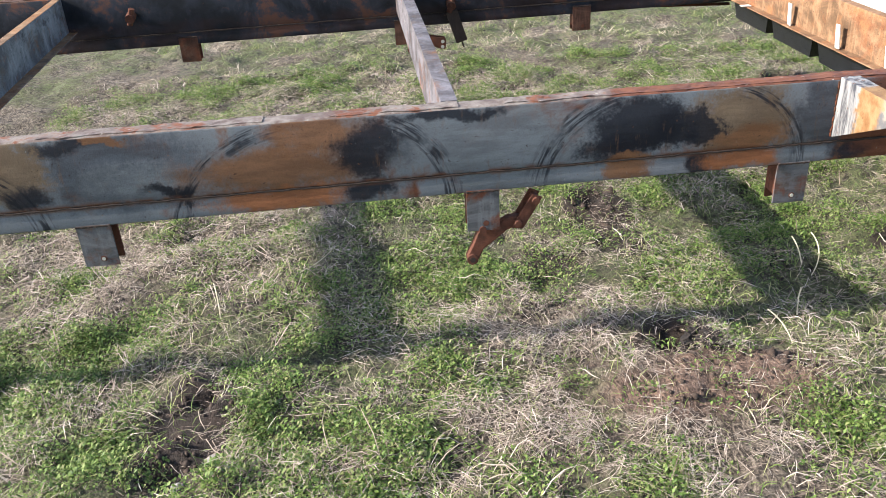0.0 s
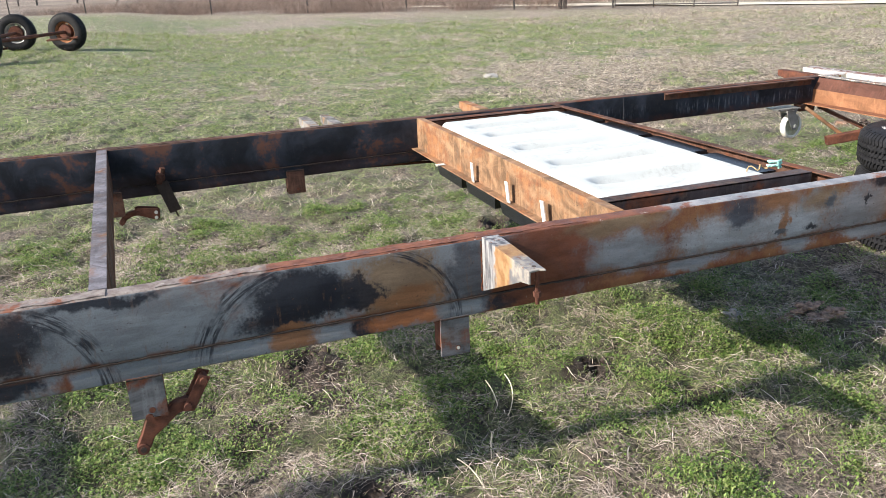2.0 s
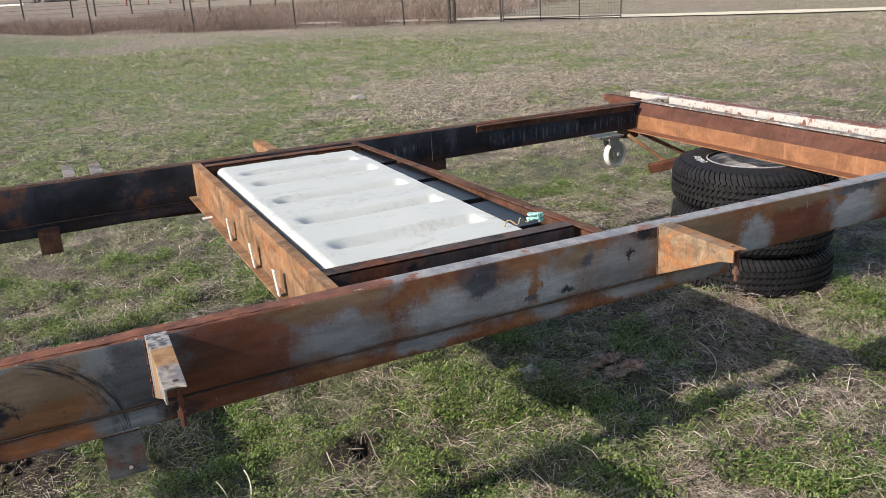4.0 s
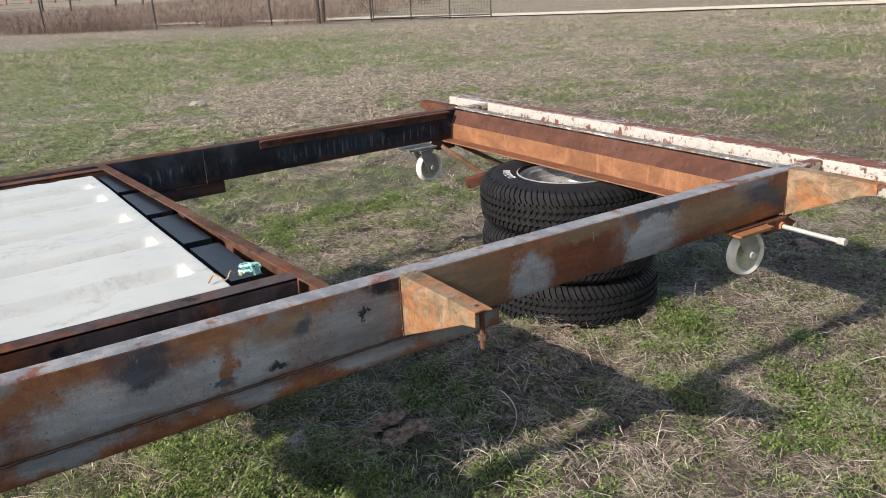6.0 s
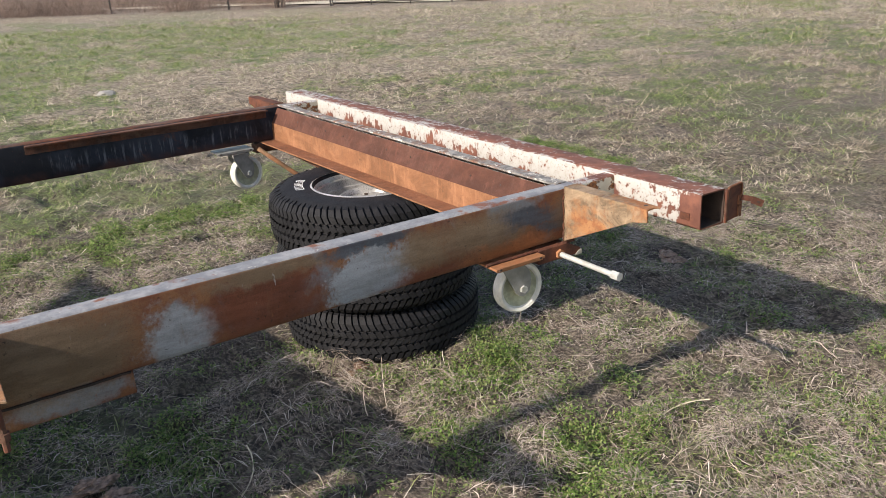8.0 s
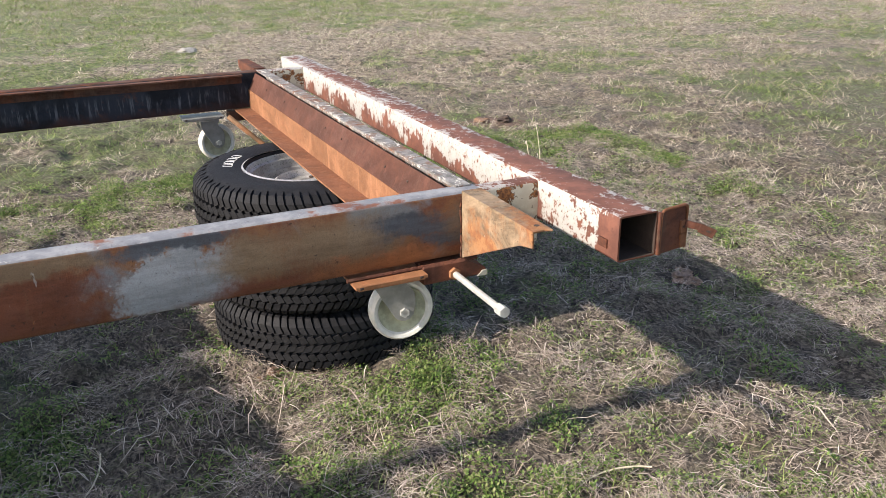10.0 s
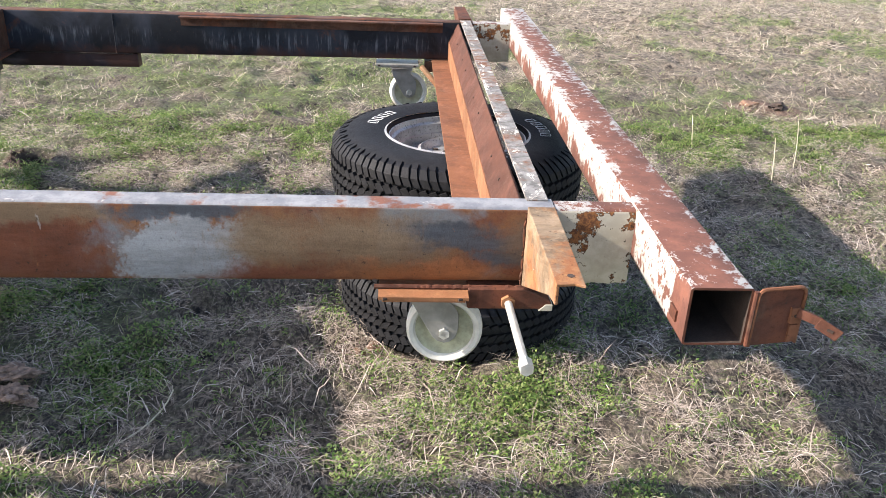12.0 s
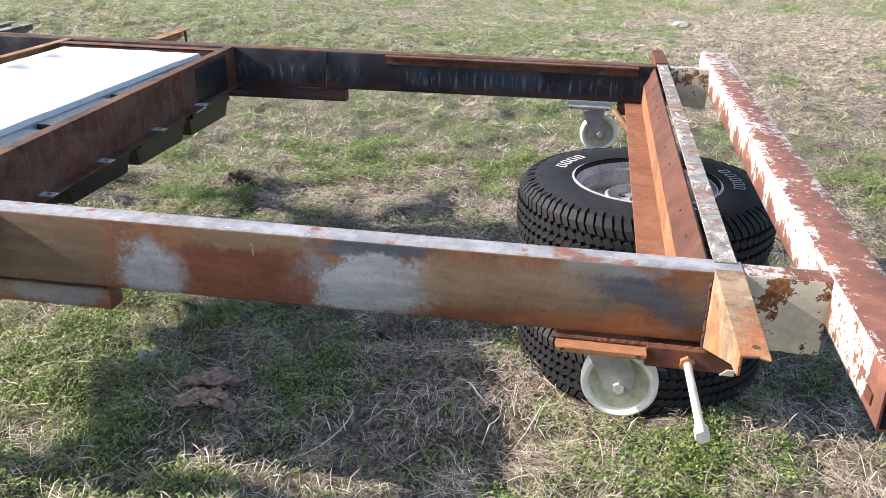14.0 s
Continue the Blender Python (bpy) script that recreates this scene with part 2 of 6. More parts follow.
def near_rail():
    """Slate paint worn to rust by patches, with pits, drips, thin stains and swept black scuffs."""
    m = Mat("rail_paint_near")
    big, mid, fine, grain = m.noise(5, 5, 0.62, None, 0.5), m.noise(19, 5, 0.68), m.noise(120, 4, 0.7), m.noise(420, 2, 0.6)
    drip, smear = m.noise(30, 4, 0.7, m.stretch((1, 1, 0.13))), m.noise(26, 4, 0.7, m.stretch((0.22, 1, 1), (3, 1, 4)))
    px, _, pz = m.axes()
    rust = m.mix(m.ramp(mid, 0.36, 0.66), MAROON, OCHRE)
    slate = m.mix(m.ramp(big, 0.35, 0.65), MIST, SLATE)
    colour = m.mix(m.ramp(m.math("ADD", big, m.ramp(px, 1.2, 1.8, -0.06, 0.13)), 0.46, 0.60), slate, rust)
    ragged = m.math("ADD", m.math("MULTIPLY", m.math("SUBTRACT", mid, 0.5), 1.1), m.math("ADD", m.math("MULTIPLY", m.math("SUBTRACT", fine, 0.5), 0.75), m.math("MULTIPLY", m.math("SUBTRACT", drip, 0.5), 0.35)))
    warp = m.vmath("ADD", m.pos, m.vmath("MULTIPLY", m.vmath("SUBTRACT", m.noise(9, 4, 0.65, m.pos, 0, True), (0.5, 0.5, 0.5)), (0.16, 0.0, 0.10)))
    flat = m.vmath("MULTIPLY", warp, (1, 0, 1))
    for x, z, hx, hz, soft, tone in WEAR_FRONT + WEAR_HUBS + WEAR_MID + WEAR_BACK + WEAR_END:
        d = m.math("ADD", m.vmath("LENGTH", m.vmath("MULTIPLY", m.vmath("SUBTRACT", flat, (x, 0, z)), (1 / hx, 0, 1 / hz))), ragged)
        tint = m.mix(m.ramp(smear, 0.36, 0.66), tuple(c * 0.80 for c in tone), tuple(c * 1.18 + 0.003 for c in tone))
        colour = m.mix(m.ramp(d, 1.05 + soft, 1.05 - soft, 0.0, 0.94), colour, tint)
    # Scuffs swept by turning wheels.
    for x, z, r, w, side in NEAR_ARCS:
        dx, dz = m.math("SUBTRACT", px, x), m.math("SUBTRACT", pz, z)
        far = m.math("SQRT", m.math("ADD", m.math("MULTIPLY", dx, dx), m.math("MULTIPLY", dz, dz)))
        ring = m.math("MULTIPLY", m.ramp(m.math("ABSOLUTE", m.math("SUBTRACT", far, r)), w, w * 0.3), m.ramp(m.math("MULTIPLY", dx, side), 0.02, 0.08))
        turn = m.nt.nodes.new("ShaderNodeCombineXYZ")
        m.put(turn.inputs[0], m.math("MULTIPLY", far, 95.0))
        m.put(turn.inputs[1], m.math("MULTIPLY", m.math("ARCTAN2", dz, dx), 2.2))
        m.put(turn.inputs[2], x)
        colour = m.mix(m.math("MULTIPLY", ring, m.math("MULTIPLY", m.ramp(m.noise(1.0, 4, 0.65, turn.outputs[0]), 0.42, 0.60, 0.0, 0.9), m.ramp(m.noise(13, 3, 0.6, m.stretch((1, 1, 1), (x, 3, 3))), 0.36, 0.56, 0.15, 1.0))), colour, NAVY)
    # Thin rust runs, dark pits, orange freckles and pale scratches.
    colour = m.mix(m.ramp(m.noise(38, 5, 0.75, m.stretch((1, 1, 0.2), (8, 1, 1))), 0.58, 0.74, 0.0, 0.45), colour, (0.13, 0.072, 0.042))
    colour = m.mix(m.ramp(m.noise(85, 4, 0.75, m.stretch((1, 1, 1), (1, 9, 2))), 0.62, 0.70, 0.0, 0.7), colour, (0.028, 0.020, 0.018))
    colour = m.mix(m.ramp(m.noise(60, 4, 0.8, m.stretch((1, 1, 1), (4, 2, 9))), 0.66, 0.72, 0.0, 0.6), colour, (0.22, 0.085, 0.035))
    colour = m.mix(m.ramp(m.noise(70, 3, 0.7, m.stretch((1, 1, 0.25), (2, 2, 2))), 0.68, 0.74, 0.0, 0.45), colour, (0.30, 0.30, 0.30))
    seam = m.math("ABSOLUTE", m.math("SUBTRACT", m.math("SUBTRACT", pz, 0.620), m.math("MULTIPLY", px, 0.0072)))
    colour = m.mix(m.math("MULTIPLY", m.ramp(seam, 0.016, 0.002), m.ramp(m.noise(7, 4, 0.7), 0.42, 0.58, 0.0, 0.85)), colour, (0.12, 0.050, 0.028))
    colour = m.mix(m.ramp(grain, 0.40, 0.75, 0.0, 0.35), colour, m.mix(0.6, colour, (0.004, 0.003, 0.003)))
    m.bsdf.inputs["Specular IOR Level"].default_value = 0.14
    return m.done(colour, m.ramp(m.math("ADD", mid, m.math("MULTIPLY", fine, 0.4)), 0.5, 0.9, 0.42, 0.85), m.math("ADD", fine, m.math("ADD", mid, m.math("MULTIPLY", grain, 0.5))), 0.35, 0.0018)


def far_rail():
    """Blackened paint, scraped in pale upright streaks at half height, rust along the lower edge."""
    m = Mat("rail_paint_far")
    big, mid, fine, grain = m.noise(4, 5, 0.62, m.stretch((1, 1, 1), (3, 1, 0)), 0.6), m.noise(18, 5, 0.68), m.noise(130, 4, 0.7), m.noise(420, 2, 0.6)
    px, _, pz = m.axes()
    c = m.mix(m.ramp(big, 0.40, 0.62), (0.0085, 0.0095, 0.0135), (0.026, 0.030, 0.042))
    streak = m.noise(42, 4, 0.7, m.stretch((1, 1, 0.10)))
    band = m.math("MULTIPLY", m.ramp(pz, 0.655, 0.70), m.ramp(m.math("ADD", pz, m.math("MULTIPLY", m.math("SUBTRACT", streak, 0.5), 0.10)), 0.765, 0.725))
    c = m.mix(m.math("MULTIPLY", band, m.math("MULTIPLY", m.ramp(streak, 0.50, 0.64, 0.0, 0.85), m.math("MULTIPLY", m.ramp(big, 0.38, 0.52), m.ramp(px, 1.7, 2.7, 0.08, 1.0)))), c, (0.125, 0.133, 0.15))
    low = m.math("ADD", m.math("SUBTRACT", 0.690, pz), m.math("MULTIPLY", m.math("SUBTRACT", mid, 0.5), 0.12))
    c = m.mix(m.math("MULTIPLY", m.ramp(low, 0.0, 0.05, 0.0, 0.75), m.math("MULTIPLY", m.ramp(m.noise(3, 3, 0.6), 0.38, 0.55), m.ramp(px, 2.6, 3.2, 0.25, 1.0))), c, (0.085, 0.036, 0.024))
    c = m.mix(m.ramp(m.math("ADD", big, m.math("ADD", m.math("MULTIPLY", m.math("SUBTRACT", mid, 0.5), 0.5), m.ramp(px, 2.4, 1.4, 0.0, 0.06))), 0.60, 0.72, 0.0, 0.8), c, (0.115, 0.048, 0.028))
    c = m.mix(m.ramp(m.noise(75, 4, 0.75), 0.63, 0.72, 0.0, 0.6), c, (0.13, 0.055, 0.030))
    m.bsdf.inputs["Specular IOR Level"].default_value = 0.2
    return m.done(c, m.ramp(mid, 0.3, 0.7, 0.45, 0.8), m.math("ADD", fine, m.math("MULTIPLY", grain, 0.5)), 0.35, 0.0015)


def rail_top():
    """The worn top of a rail: grey-brown scale at the front, red rust past the first bracket, bluish bare paint at the back."""
    m = Mat("rail_top_wear")
    big, mid, fine, grain = m.noise(6, 5, 0.65, m.stretch((1, 1, 1), (5, 2, 1)), 0.5), m.noise(24, 5, 0.7), m.noise(130, 4, 0.7), m.noise(420, 2, 0.6)
    px, _, _ = m.axes()
    red = m.math("MULTIPLY", m.ramp(px, 0.55, 1.0), m.ramp(px, 2.15, 1.85))
    scale_tone = m.mix(m.ramp(mid, 0.36, 0.64), (0.105, 0.075, 0.068), (0.225, 0.20, 0.185))
    blue = m.mix(m.ramp(mid, 0.36, 0.64), (0.145, 0.150, 0.170), (0.25, 0.255, 0.27))
    rust = m.mix(m.ramp(mid, 0.36, 0.66), (0.085, 0.032, 0.022), (0.165, 0.060, 0.034))
    c = m.mix(m.ramp(px, 1.6, 2.2), scale_tone, blue)
    where = m.math("ADD", m.math("ADD", big, m.math("MULTIPLY", m.math("SUBTRACT", mid, 0.5), 0.5)), m.math("MULTIPLY", red, 0.35))
    c = m.mix(m.ramp(where, 0.54, 0.66, 0.0, 0.92), c, rust)
    c = m.mix(m.ramp(m.noise(48, 4, 0.78, m.stretch((0.6, 1, 1), (3, 3, 3))), 0.64, 0.69, 0.0, 0.8), c, (0.40, 0.375, 0.35))
    c = m.mix(m.ramp(m.noise(90, 4, 0.75), 0.62, 0.70, 0.0, 0.6), c, (0.05, 0.030, 0.024))
    m.bsdf.inputs["Specular IOR Level"].default_value = 0.22
    return m.done(c, m.ramp(mid, 0.3, 0.7, 0.5, 0.85), m.math("ADD", fine, m.math("MULTIPLY", mid, 0.8)), 0.45, 0.002)


M_NEAR, M_FAR, M_TOP = near_rail(), far_rail(), rail_top()
M_CROSS = steel("crossmember_rust", (0.25, 0.150, 0.088), (0.17, 0.068, 0.036), (0.26, 0.125, 0.060), 0.55, 0.06, shift=(1, 4, 0))
M_DARKRUST = steel("dark_rust", (0.10, 0.05, 0.035), RUST_DARK, RUST_RED, 0.5, 0.2, shift=(2, 7, 0))
M_FARTOP = steel("far_rail_top", (0.085, 0.050, 0.040), RUST_DARK, (0.12, 0.048, 0.030), 0.5, 0.25, flake=(0.26, 0.235, 0.22), flaked=0.10, shift=(2, 3, 7))
M_SEAM = plain("seam_rust", (0.022, 0.013, 0.010), 0.9)
M_SLATE = steel("slate_paint", SLATE, RUST_DARK, RUST_ORANGE, 0.32, 0.35, shift=(9, 3, 0))
M_STRUT = steel("strut_paint", (0.14, 0.135, 0.155), RUST_RED, RUST_TAN, 0.30, 0.0, flake=(0.42, 0.38, 0.33), flaked=0.12, shift=(4, 4, 2))
M_ORANGE = steel("orange_rust", (0.27, 0.125, 0.062), (0.20, 0.085, 0.045), (0.27, 0.11, 0.052), 0.40, 0.0, shift=(6, 1, 3), calm=0.8)
M_HANG = steel("hanger_paint", (0.11, 0.115, 0.125), RUST_DARK, RUST_RED, 0.45, 0.3, shift=(8, 8, 1))
M_RUSTY = steel("bare_rust", (0.10, 0.042, 0.029), (0.070, 0.028, 0.020), (0.135, 0.052, 0.032), 0.6, 0.0, shift=(2, 2, 5), gloss=0.7)
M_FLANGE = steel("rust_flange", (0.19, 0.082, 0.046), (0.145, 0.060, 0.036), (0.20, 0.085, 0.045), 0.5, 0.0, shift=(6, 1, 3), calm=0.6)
M_OUTRIG = steel("outrigger_paint", (0.25, 0.18, 0.12), (0.22, 0.088, 0.040), (0.29, 0.145, 0.070), 0.62, 0.05, flake=(0.5, 0.47, 0.43), flaked=0.05, scale=1.6, shift=(1, 6, 4))


def bumper_paint(name, on_top):
    """Old white paint, scaled off red rust: on the side it survives along the top edge and near the end, on the top as flecks."""
    m = Mat(name)
    _, py, pz = m.axes()
    n, fine, spots = m.noise(7, 5, 0.65, m.stretch((1, 0.8, 1))), m.noise(110, 4, 0.7), m.noise(38, 4, 0.7)
    rust = m.mix(m.ramp(m.noise(16, 5, 0.6), 0.35, 0.7), (0.098, 0.036, 0.025), (0.175, 0.066, 0.042))
    rust = m.mix(m.ramp(fine, 0.55, 0.8), rust, RUST_DARK)
    white = m.mix(m.ramp(spots, 0.4, 0.75), (0.36, 0.35, 0.335), (0.27, 0.245, 0.215))
    if on_top:
        px = m.axes()[0]
        near_edge = m.math("MAXIMUM", m.ramp(px, 4.745, 4.714), m.ramp(px, 4.775, 4.812))
        f = m.math("ADD", m.noise(46, 7, 0.80, m.stretch((1.0, 0.9, 1)), 0.25), m.math("MULTIPLY", near_edge, 0.09))
        f = m.math("ADD", f, m.ramp(py, 2.0, 3.3, -0.015, 0.05))
        keep = m.ramp(m.math("ADD", f, m.math("MULTIPLY", m.math("SUBTRACT", n, 0.5), 0.45)), 0.585, 0.615)
    else:
        f = m.math("ADD", m.math("MULTIPLY", m.math("SUBTRACT", pz, 0.742), 9.0), m.math("MULTIPLY", m.math("SUBTRACT", n, 0.5), 3.0))
        f = m.math("ADD", f, m.math("MULTIPLY", m.math("SUBTRACT", m.noise(28, 5, 0.7, m.stretch((1, 1.4, 0.5))), 0.5), 1.6))
        f = m.math("ADD", f, m.ramp(py, 2.05, 1.80, 0.0, 0.75))
        f = m.math("SUBTRACT", f, m.ramp(m.math("ADD", py, m.math("MULTIPLY", m.math("SUBTRACT", n, 0.5), 0.16)), 1.78, 1.68, 0.0, 1.6))
        keep = m.math("MULTIPLY", m.ramp(f, -0.08, 0.10), m.math("MULTIPLY", m.ramp(m.math("ADD", spots, m.ramp(py, 2.05, 1.72, 0.0, 0.10)), 0.66, 0.60), m.ramp(fine, 0.68, 0.60)))
    c = m.mix(keep, rust, white)
    return m.done(c, m.ramp(keep, 0, 1, 0.85, 0.55), m.math("ADD", m.math("MULTIPLY", keep, 0.8), fine), 0.5, 0.0015)


M_WHITE, M_BTOP = bumper_paint("bumper_white", False), bumper_paint("bumper_top", True)


def cream_paint():
    """Cream paint, blistered by orange rust in the upper part, with dark-edged chips."""
    m = Mat("cream_paint_rusted")
    _, _, pz = m.axes()
    big, mid, fine = m.noise(17, 5, 0.7), m.noise(60, 5, 0.75), m.noise(140, 4, 0.7)
    c = m.mix(m.ramp(big, 0.35, 0.65), (0.34, 0.31, 0.25), (0.47, 0.44, 0.37))
    eaten = m.math("ADD", m.math("ADD", big, m.math("MULTIPLY", m.math("SUBTRACT", mid, 0.5), 0.55)), m.ramp(pz, 0.70, 0.775, -0.06, 0.10))
    c = m.mix(m.ramp(eaten, 0.575, 0.60), c, (0.030, 0.018, 0.013))
    c = m.mix(m.ramp(eaten, 0.595, 0.63), c, m.mix(m.ramp(fine, 0.4, 0.6), (0.095, 0.040, 0.020), (0.24, 0.10, 0.036)))
    c = m.mix(m.ramp(mid, 0.67, 0.70), c, (0.035, 0.022, 0.016))
    m.bsdf.inputs["Specular IOR Level"].default_value = 0.25
    return m.done(c, m.ramp(eaten, 0.5, 0.65, 0.5, 0.88), m.math("ADD", fine, mid), 0.4, 0.0015)


M_STUB = cream_paint()
M_ANGLE = steel("flaked_angle", (0.22, 0.215, 0.21), RUST_RED, (0.19, 0.11, 0.075), 0.52, 0.12, flake=(0.55, 0.52, 0.47), flaked=0.38, scale=3.0, shift=(5, 5, 5))
M_INSIDE = plain("dark_inside", (0.035, 0.022, 0.017), 0.9)
M_BLACKPLASTIC = plain("black_plastic", (0.008, 0.009, 0.012), 0.38, 0, 0.3, 14, 0.1)
M_RUBBER = plain("tyre_rubber", (0.0100, 0.0100, 0.0118), 0.68, 0, 0.35, 25, 0.3)
M_RUBBER.node_tree.nodes["Principled BSDF"].inputs["Specular IOR Level"].default_value = 0.22
M_LETTER = plain("white_lettering", (0.62, 0.62, 0.62), 0.6)
M_RIM = plain("wheel_steel", (0.40, 0.39, 0.385), 0.36, 0.45, 0.3, 14)
M_CHROME = plain("chrome_wheel", (0.75, 0.75, 0.76), 0.22, 0.9, 0.1, 20)
M_CASTER = plain("caster_grey", (0.23, 0.23, 0.22), 0.45, 0.3, 0.2, 25)
M_CASTTYRE = plain("caster_cream_tread", (0.55, 0.535, 0.49), 0.55, 0, 0.15, 30)
M_CASTHUB = plain("caster_greenish_hub", (0.33, 0.33, 0.23), 0.55, 0, 0.25, 40)
M_GALV = plain("galvanised_steel", (0.55, 0.55, 0.53), 0.42, 0.5, 0.15, 30)
M_CLIP = plain("pale_clip", (0.66, 0.64, 0.60), 0.5, 0.2, 0.1, 30)
M_ROPE = plain("teal_rope", (0.27, 0.52, 0.46), 0.8, 0, 0.3, 120)
M_ROPE2 = plain("tan_twine", (0.35, 0.24, 0.12), 0.9, 0, 0.3, 120)


def tank_white():
    m = Mat("white_polythene", 0.5)
    n = m.noise(7, 5, 0.6, m.stretch((0.6, 1.6, 1)), 0.8)
    d = m.noise(38, 5, 0.7)
    grime = m.math("MULTIPLY", m.ramp(n, 0.46, 0.68), m.ramp(d, 0.40, 0.68))
    c = m.mix(m.math("MULTIPLY", grime, 0.55), (0.43, 0.445, 0.435), (0.20, 0.188, 0.168))
    m.bsdf.inputs["Subsurface Weight"].default_value = 0.12
    m.bsdf.inputs["Subsurface Radius"].default_value = (0.02, 0.02, 0.018)
    return m.done(c, 0.5, d, 0.05, 0.001)


M_TANK = tank_white()


# ---- mesh helpers ----
def part(name, bm, mat, parent=None, label="", smooth=False):
    """Links a bmesh, made in world places, as one mesh object under a thing or a part."""
    me = bpy.data.meshes.new(name)
    if bm.faces and smooth:
        for f in bm.faces:
            f.smooth = True
    bm.to_mesh(me)
    bm.free()
    me.materials.append(mat)
    if smooth:
        me.set_sharp_from_angle(angle=radians(38))
    ob = new(name, me)
    if parent:
        root = parent
        shift = Vector((0, 0, 0))
        while root:
            shift += root.location
            root = root.parent
        me.transform(Matrix.Translation(-shift))
        ob.parent = parent
    if label:
        tagged(ob, label)
    return ob


def thing(name, at, label, category, group="", kind=""):
    ob = new(name)
    ob.location = at
    ob.empty_display_size = 0.1
    return tagged(ob, label, category, group, kind)


def bevel(bm, width, segments=2, angle=30):
    edges = [e for e in bm.edges if len(e.link_faces) == 2 and e.calc_face_angle(0) > radians(angle)]
    if edges and width:
        bmesh.ops.bevel(bm, geom=edges, offset=width, segments=segments, affect="EDGES", profile=0.6)
    return bm


def add_box(bm, x0, x1, y0, y1, z0, z1):
    vs = [bm.verts.new((x, y, z)) for x in (x0, x1) for y in (y0, y1) for z in (z0, z1)]
    for a, b, c, d in ((0, 1, 3, 2), (4, 6, 7, 5), (0, 4, 5, 1), (2, 3, 7, 6), (0, 2, 6, 4), (1, 5, 7, 3)):
        bm.faces.new((vs[a], vs[b], vs[c], vs[d]))
    return vs


def box(x0, x1, y0, y1, z0, z1, r=0.003):
    bm = bmesh.new()
    add_box(bm, x0, x1, y0, y1, z0, z1)
    return bevel(bm, r)


def prism(outline, axis, a, b, r=0.0015):
    """A plate: an outline of (u, v) pushed from a to b along an axis; u, v are the other two axes in order."""
    bm = bmesh.new()

    def at(u, v, w):
        return {"x": (w, u, v), "y": (u, w, v), "z": (u, v, w)}[axis]

    lo = [bm.verts.new(at(u, v, a)) for u, v in outline]
    hi = [bm.verts.new(at(u, v, b)) for u, v in outline]
    bm.faces.new(lo)
    bm.faces.new(hi[::-1])
    n = len(lo)
    for i in range(n):
        bm.faces.new((lo[i], hi[i], hi[(i + 1) % n], lo[(i + 1) % n]))
    bmesh.ops.recalc_face_normals(bm, faces=bm.faces)
    return bevel(bm, r, 1)


def move(bm, m):
    bmesh.ops.transform(bm, matrix=m, verts=bm.verts)
    return bm


def join(*bms):
    out = bmesh.new()
    for b in bms:
        me = bpy.data.meshes.new("tmp")
        b.to_mesh(me)
        b.free()
        out.from_mesh(me)
        bpy.data.meshes.remove(me)
    return out


def rod(a, b, r, sides=12, r2=None):
    a, b = Vector(a), Vector(b)
    bm = bmesh.new()
    bmesh.ops.create_cone(bm, cap_ends=True, segments=sides, radius1=r, radius2=r2 or r, depth=(b - a).length)
    return move(bm, Matrix.Translation((a + b) / 2) @ (b - a).to_track_quat("Z", "Y").to_matrix().to_4x4())


def lathe(profile, steps=64, skip=None):
    """Turns (radius, height) points round the z axis. skip(i, j): leave out the face of profile step i and turn j."""
    bm = bmesh.new()
    rings = [[bm.verts.new((r * math.cos(2 * math.pi * j / steps), r * math.sin(2 * math.pi * j / steps), h)) for j in range(steps)] for r, h in profile]
    for i in range(len(rings) - 1):
        for j in range(steps):
            if skip and skip(i, j):
                continue
            k = (j + 1) % steps
            bm.faces.new((rings[i][j], rings[i][k], rings[i + 1][k], rings[i + 1][j]))
    return bm


def tubepath(points, r, sides=6):
    bm = bmesh.new()
    pts = [Vector(p) for p in points]
    rings = []
    for i, p in enumerate(pts):
        d = (pts[min(i + 1, len(pts) - 1)] - pts[max(i - 1, 0)]).normalized()
        q = d.to_track_quat("Z", "Y")
        rings.append([bm.verts.new(p + q @ Vector((r * math.cos(2 * math.pi * k / sides), r * math.sin(2 * math.pi * k / sides), 0))) for k in range(sides)])
    for a, b in zip(rings, rings[1:]):
        for k in range(sides):
            bm.faces.new((a[k], a[(k + 1) % sides], b[(k + 1) % sides], b[k]))
    bm.faces.new(rings[0][::-1])
    bm.faces.new(rings[-1])
    return bm


def second(ob, mat, test):
    """Gives the faces whose normal passes the test a second material."""
    ob.data.materials.append(mat)
    for p in ob.data.polygons:
        if test(p):
            p.material_index = 1
    return ob


# ---- ground ----
def lattice(seed):
    return np.random.RandomState(seed).rand(256, 256)


def value_noise(x, y, size, seed, octaves=3):
    """Smooth numpy noise between 0 and 1; size is the largest blotch in metres."""
    out, amp, total = np.zeros_like(x), 1.0, 0.0
    for o in range(octaves):
        g = lattice(seed + 17 * o)
        u, v = x / size * 2 ** o + 91.3, y / size * 2 ** o + 47.7
        i, j = np.floor(u).astype(int), np.floor(v).astype(int)
        f, h = u - i, v - j
        f, h = f * f * (3 - 2 * f), h * h * (3 - 2 * h)
        a, b, c, d = g[i % 256, j % 256], g[(i + 1) % 256, j % 256], g[i % 256, (j + 1) % 256], g[(i + 1) % 256, (j + 1) % 256]
        out += amp * ((a * (1 - f) + b * f) * (1 - h) + (c * (1 - f) + d * f) * h)
        total += amp
        amp *= 0.5
    return out / total


def smooth(v, lo, hi):
    t = np.clip((v - lo) / (hi - lo), 0, 1)
    return t * t * (3 - 2 * t)


